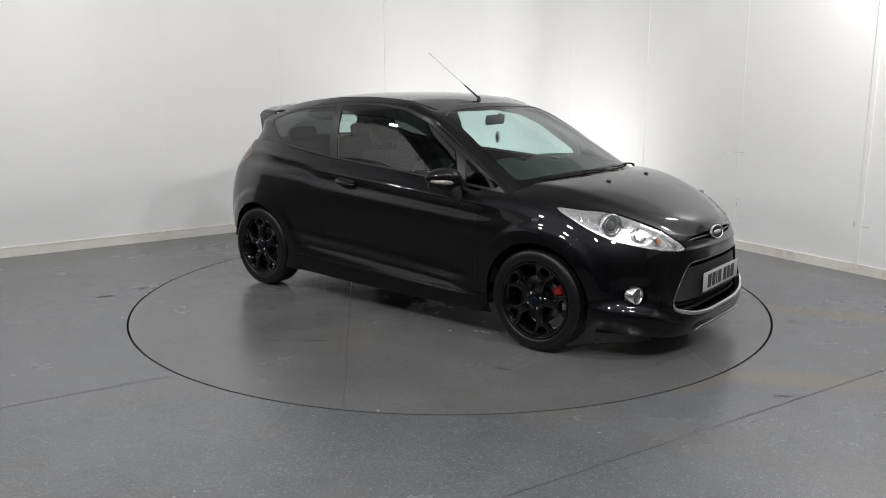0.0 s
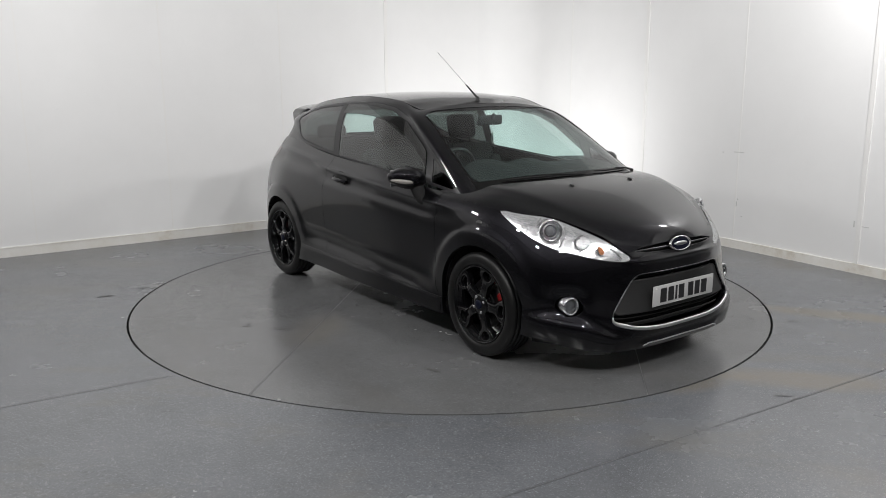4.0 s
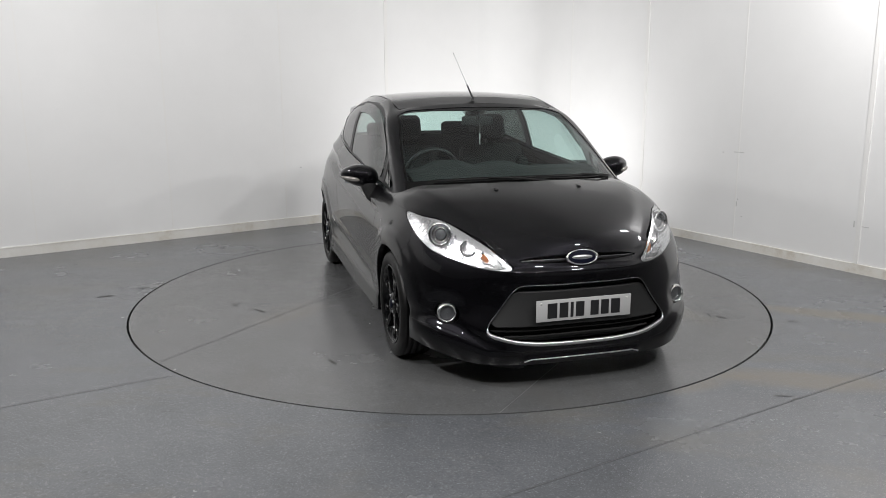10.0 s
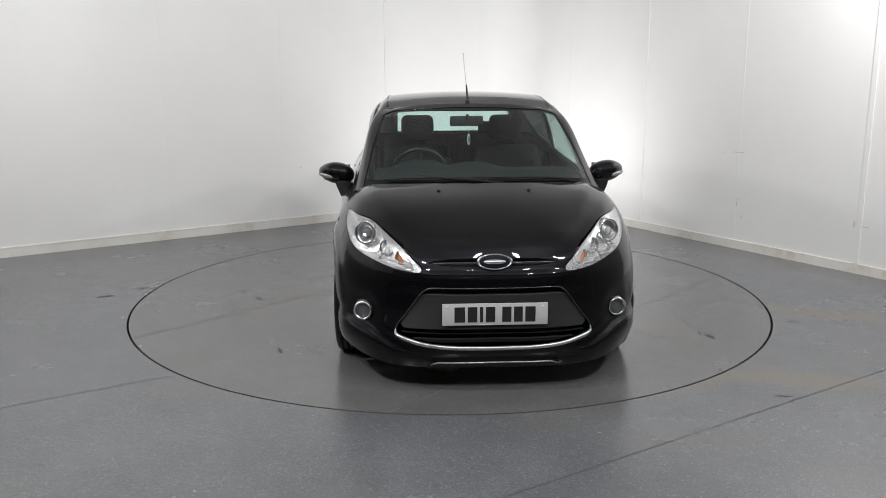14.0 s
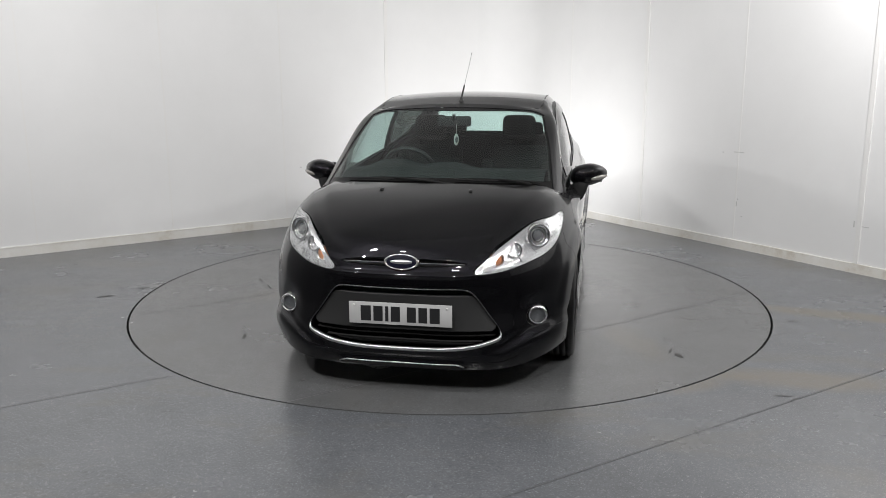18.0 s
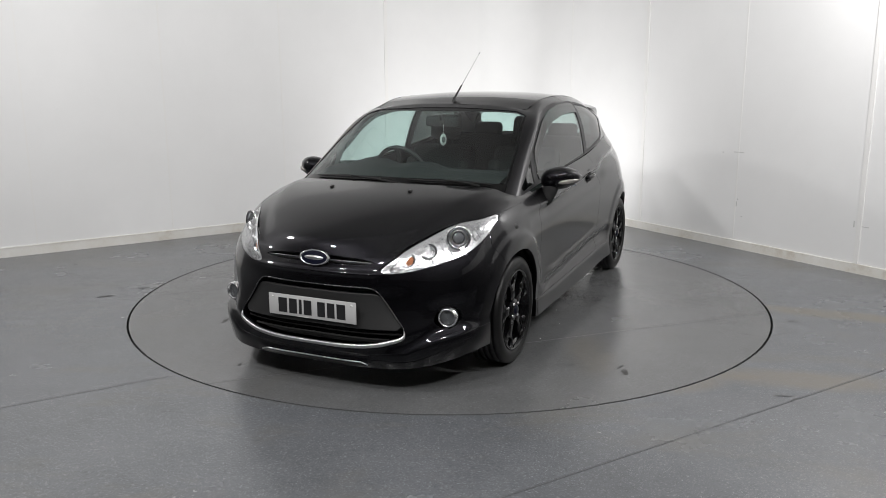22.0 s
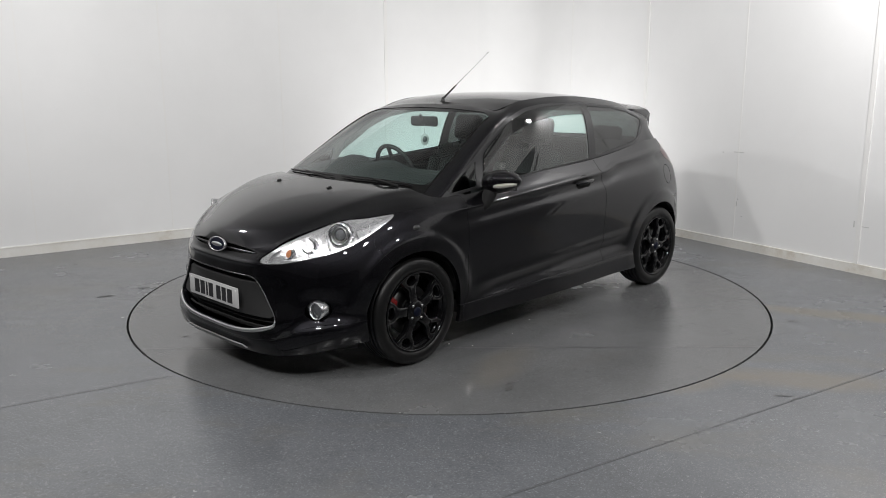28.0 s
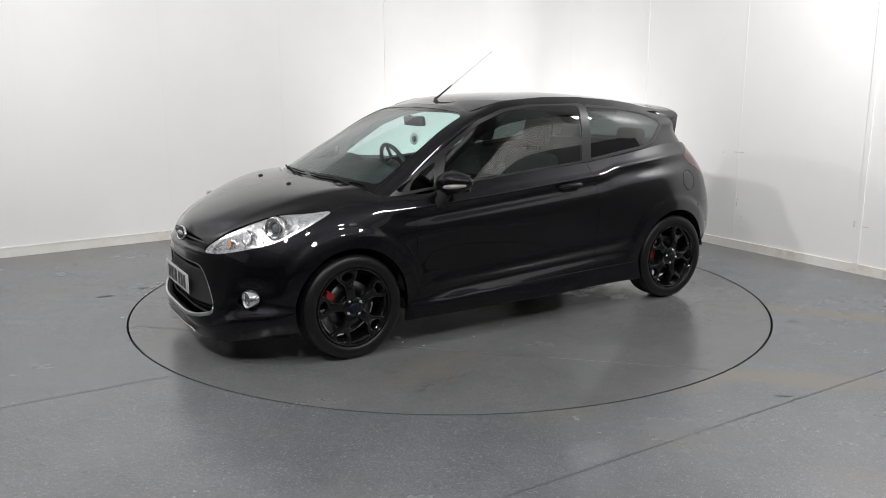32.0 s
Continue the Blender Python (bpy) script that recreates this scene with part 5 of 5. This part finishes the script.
def build_cabin(car):
    part("cabin_floor", box(2.4, 1.34, .04, .0, pose(-.2, 0, .30)), M_TRIMIN, car)
    for s in (1, -1):
        part("door_lining", box(1.16, .05, .54, .02, pose(.06, .700 * s, .62, -4 * s, 0, 0)), M_TRIMIN, car)
        part("rear_side_lining", box(.72, .05, .60, .02, pose(-.92, .665 * s, .68, -4 * s, 0, 0)), M_TRIMIN, car)
    # dashboard: a swept block with an instrument hood
    bm = bmesh.new()
    sec = [(1.09, .915), (.98, .962), (.85, .990), (.70, .998), (.63, .965), (.60, .86), (.70, .70), (.74, .50), (1.10, .40)]
    rows = []
    for y in np.linspace(-.62, .62, 25):
        hood = .050 * math.exp(-((y + .335) / .15) ** 4) + .035 * math.exp(-((y) / .14) ** 4)
        rows.append([bm.verts.new((x - .10 * (abs(y) / .68) ** 2 * (x > 1.0), y, z + hood * math.exp(-((x - .70) / .16) ** 2))) for x, z in sec])
    for a, b in zip(rows, rows[1:]):
        for i in range(len(sec) - 1):
            bm.faces.new((a[i], a[i + 1], b[i + 1], b[i]))
    bmesh.ops.recalc_face_normals(bm, faces=bm.faces[:])
    part("dashboard", smooth_all(bm), M_TRIMIN, car, "dark grey soft-touch dashboard")
    # steering wheel, on the right-hand side of the car
    m = pose(.355, -.335, .925, 0, -68, 0)
    sw = part("steering_wheel", tube([(.178 * math.cos(a), .178 * math.sin(a), 0) for a in np.linspace(0, 2 * math.pi, 40, endpoint=False)], .0155, 10, closed=True), M_SATIN, car, "black three-spoke steering wheel", m=m)
    part("wheel_boss", lathe([(.001, .02), (.05, .016), (.072, -.005), (.06, -.05)], 24, closed=False), M_SATIN, sw)
    for a in (0, 180, 270):
        part("wheel_spoke", box(.12, .035, .014, .005, pose(0, 0, 0, 0, 0, a + 90) @ pose(.11, 0, -.005)), M_SATIN, sw)
    part("steering_column", tube([(0, 0, -.02), (0, 0, -.26)], .04, 12), M_TRIMIN, sw)
    build_seat(car, .335)
    build_seat(car, -.335)
    rear = new("rear_seat")
    rear.parent = car
    part("bench_cushion", box(.50, 1.20, .16, .05, pose(-.86, 0, .46), 3), M_CLOTH, rear)
    part("bench_back", box(.14, 1.22, .62, .05, pose(-1.16, 0, .78, 0, -16, 0), 3), M_CLOTH, rear)
    for y in (-.33, .33):
        part("headrest", box(.09, .25, .13, .04, pose(-1.27, y, 1.12, 0, -14, 0), 3), M_CLOTH, rear)
    part("parcel_shelf", box(.30, 1.04, .03, .01, pose(-1.38, 0, 1.0)), M_TRIMIN, car)
    part("luggage_wall", box(.04, 1.0, .60, .0, pose(-1.52, 0, .68)), M_TRIMIN, car)
    # interior mirror and the air freshener that hangs from it
    mir = part("rear_view_mirror", box(.035, .225, .068, .016, None, 3), M_TRIMIN, car, m=pose(.375, -.02, 1.270, 0, 8, 6))
    part("mirror_stem", tube([(.015, 0, .015), (.035, 0, .048)], .011, 8), M_SATIN, mir)
    part("mirror_face", box(.003, .195, .046, .001), M_MIRROR, mir, m=pose(-.0185, 0, 0))


HANG = pose(.387, -.005, 1.150, 0, 0, 66)


def build_air_freshener():
    card = lathe([(.001, .002), (.034, .002), (.036, 0), (.034, -.002), (.001, -.002)], 32, closed=False)
    card.transform(Matrix.Diagonal((.80, 1.1, 1, 1)))
    card.transform(pose(0, 0, 0, 90, 0, 90))
    fr = part("air_freshener", card, M_WHITE, None)
    tagged(fr, "white oval card air freshener hanging from the car's mirror", "air freshener")
    oval = lathe([(.001, .0028), (.019, .0028), (.019, -.0028), (.001, -.0028)], 28, closed=False)
    oval.transform(Matrix.Diagonal((.80, 1.1, 1, 1)))
    oval.transform(pose(0, 0, 0, 90, 0, 90))
    part("card_print", oval, M_PRINT, fr)
    part("cord", tube([(0, 0, .034), (0, 0, .105)], .0016, 6), M_WHITE, fr)
    return fr


def spoke_plate():
    """A broad spoke that opens into a fork round an oval hole and meets the rim."""
    half = [(.035, .030), (.075, .0265), (.115, .0265), (.138, .034), (.156, .050), (.178, .062), (.205, .072), (.2155, .062), (.2195, .035)]
    ring = np.concatenate([curve(half + [(.221, 0.0)], 4, False), (curve(half + [(.221, 0.0)], 4, False) * (1, -1))[-2::-1]])
    c, n = np.array((.181, 0.0)), 44
    d = ring - c
    ang = np.unwrap(np.arctan2(d[:, 1], d[:, 0]))
    rad = np.linalg.norm(d, axis=1)
    order = np.argsort(np.mod(ang, 2 * math.pi))
    a0, r0 = np.mod(ang, 2 * math.pi)[order], rad[order]
    bm, rings = bmesh.new(), []
    for q in np.sort(np.concatenate([np.linspace(0, 2 * math.pi, n, endpoint=False), math.pi + np.linspace(-.2, .2, 9)[[0, 1, 2, 3, 5, 6, 7, 8]]])):
        ro = float(np.interp(q, a0, r0, period=2 * math.pi))
        ri = 1 / math.hypot(math.cos(q) / .0235, math.sin(q) / .033)
        col = []
        for r, z in ((ri, -.045), (ri, -.020), (ri + .004, -.013), (ro - .005, -.013), (ro, -.020), (ro, -.045)):
            x, y = c + r * np.array((math.cos(q), math.sin(q)))
            col.append(bm.verts.new((x, y, z - .005 * math.cos(min(1.0, x / .2) * math.pi) * .6 - .004)))
        rings.append(col)
    for p, q in zip(rings, rings[1:] + rings[:1]):
        for i in range(5):
            bm.faces.new((p[i], p[i + 1], q[i + 1], q[i]))
    bmesh.ops.recalc_face_normals(bm, faces=bm.faces[:])
    return smooth_all(bm)


def build_wheel(car, x, y, phase, caliper, reach=11):
    out = 1 if y > 0 else -1
    wheel = new("wheel")
    wheel.parent = car
    wheel["label"] = "gloss black alloy wheel with forked spokes"
    wheel.matrix_basis = pose(x, y, WHEEL_Z) @ pose(0, 0, 0, -90 * out, 0, 0)      # local z points outwards
    tread = []
    for k in range(4):
        z = -.158 + k * .033
        tread += [(.298, z), (.298, z + .012), (.2915, z + .0135), (.2915, z + .0195), (.298, z + .021)]
    part("tyre", lathe([(.222, -.19), (.262, -.200), (.285, -.19), (.295, -.172)] + tread + [(.297, -.026), (.2935, -.016), (.286, -.008), (.270, -.0015), (.250, .001), (.232, -.004), (.2235, -.014)], 72), M_RUBBER, wheel)
    part("rim", lathe([(.2235, -.016), (.2240, -.006), (.2190, -.0035), (.2130, -.010), (.2080, -.025), (.1990, -.05), (.195, -.15), (.215, -.19), (.205, -.195), (.188, -.15), (.19, -.05), (.20, -.03)], 72), M_RIM, wheel)
    for k in range(5):
        a = phase + 72 * k
        part("spoke", spoke_plate(), M_RIM, wheel, m=pose(0, 0, 0, 0, 0, a))
    part("hub", lathe([(.001, -.008), (.030, -.009), (.056, -.014), (.066, -.024), (.062, -.06)], 32, closed=False), M_RIM, wheel)
    part("centre_cap", lathe([(.001, .000), (.020, -.001), (.027, -.005), (.028, -.012)], 28, closed=False), M_BLUE, wheel, "dark blue centre cap")
    for k in range(4):
        part("wheel_nut", lathe([(.001, .003), (.007, .002), (.010, -.003), (.0105, -.016)], 6, closed=False), M_CHROME, wheel, m=pose(.047 * math.cos(radians(45 + phase + 90 * k)), .047 * math.sin(radians(45 + phase + 90 * k)), -.008))
    part("brake_disc", lathe([(.06, -.075), (.138, -.075), (.140, -.080), (.138, -.097), (.06, -.097)], 48), M_DISC, wheel)
    # caliper: an arc that grips the disc
    bm = bmesh.new()
    n = 12
    rings = []
    for i in range(n + 1):
        a = radians(caliper - reach + 2 * reach * i / n)
        e = .010 * (1 - min(1, min(i, n - i) / 2.0))
        rings.append([bm.verts.new((r * math.cos(a), r * math.sin(a), z)) for r, z in ((.112 + e, -.066 - e), (.158 - e, -.064 - e), (.166, -.078), (.166, -.110), (.112, -.110))])
    for p, q in zip(rings, rings[1:]):
        for i in range(5):
            bm.faces.new((p[i], p[(i + 1) % 5], q[(i + 1) % 5], q[i]))
    bm.faces.new(rings[0])
    bm.faces.new(rings[-1][::-1])
    bmesh.ops.recalc_face_normals(bm, faces=bm.faces[:])
    part("brake_caliper", bm, M_RED, wheel, "red painted brake caliper")
    part("axle_hub", lathe([(.001, -.07), (.06, -.07), (.075, -.10), (.075, -.20), (.001, -.20)], 24, closed=False), M_UNDER, wheel)


def build_car():
    car = new("car")
    tagged(car, "glossy black three-door hatchback standing on the turntable", "car")
    build_body(car)
    # front calipers sit behind, rear calipers ahead of the hub
    build_wheel(car, WHEEL_X, .832, -7, 333)
    build_wheel(car, -WHEEL_X, .832, 33, 338, 28)
    build_wheel(car, WHEEL_X, -.832, 71, 27)
    build_wheel(car, -WHEEL_X, -.832, 20, 20, 28)
    return car


def turned(t):
    a = radians(TURN_START + TURN_RATE * t)
    return Matrix.Rotation(a, 4, "Z")


def motions():
    times = [0.5 * k for k in range(65)]
    walk(car, [(t, turned(t) @ Matrix.Translation((-OFF_X, -OFF_Y, 0))) for t in times])
    walk(turntable, [(t, turned(t)) for t in times])
    walk(freshener, [(t, turned(t) @ Matrix.Translation((-OFF_X, -OFF_Y, 0)) @ HANG) for t in times])


build_room()
turntable = build_turntable()
car = build_car()
freshener = build_air_freshener()
motions()
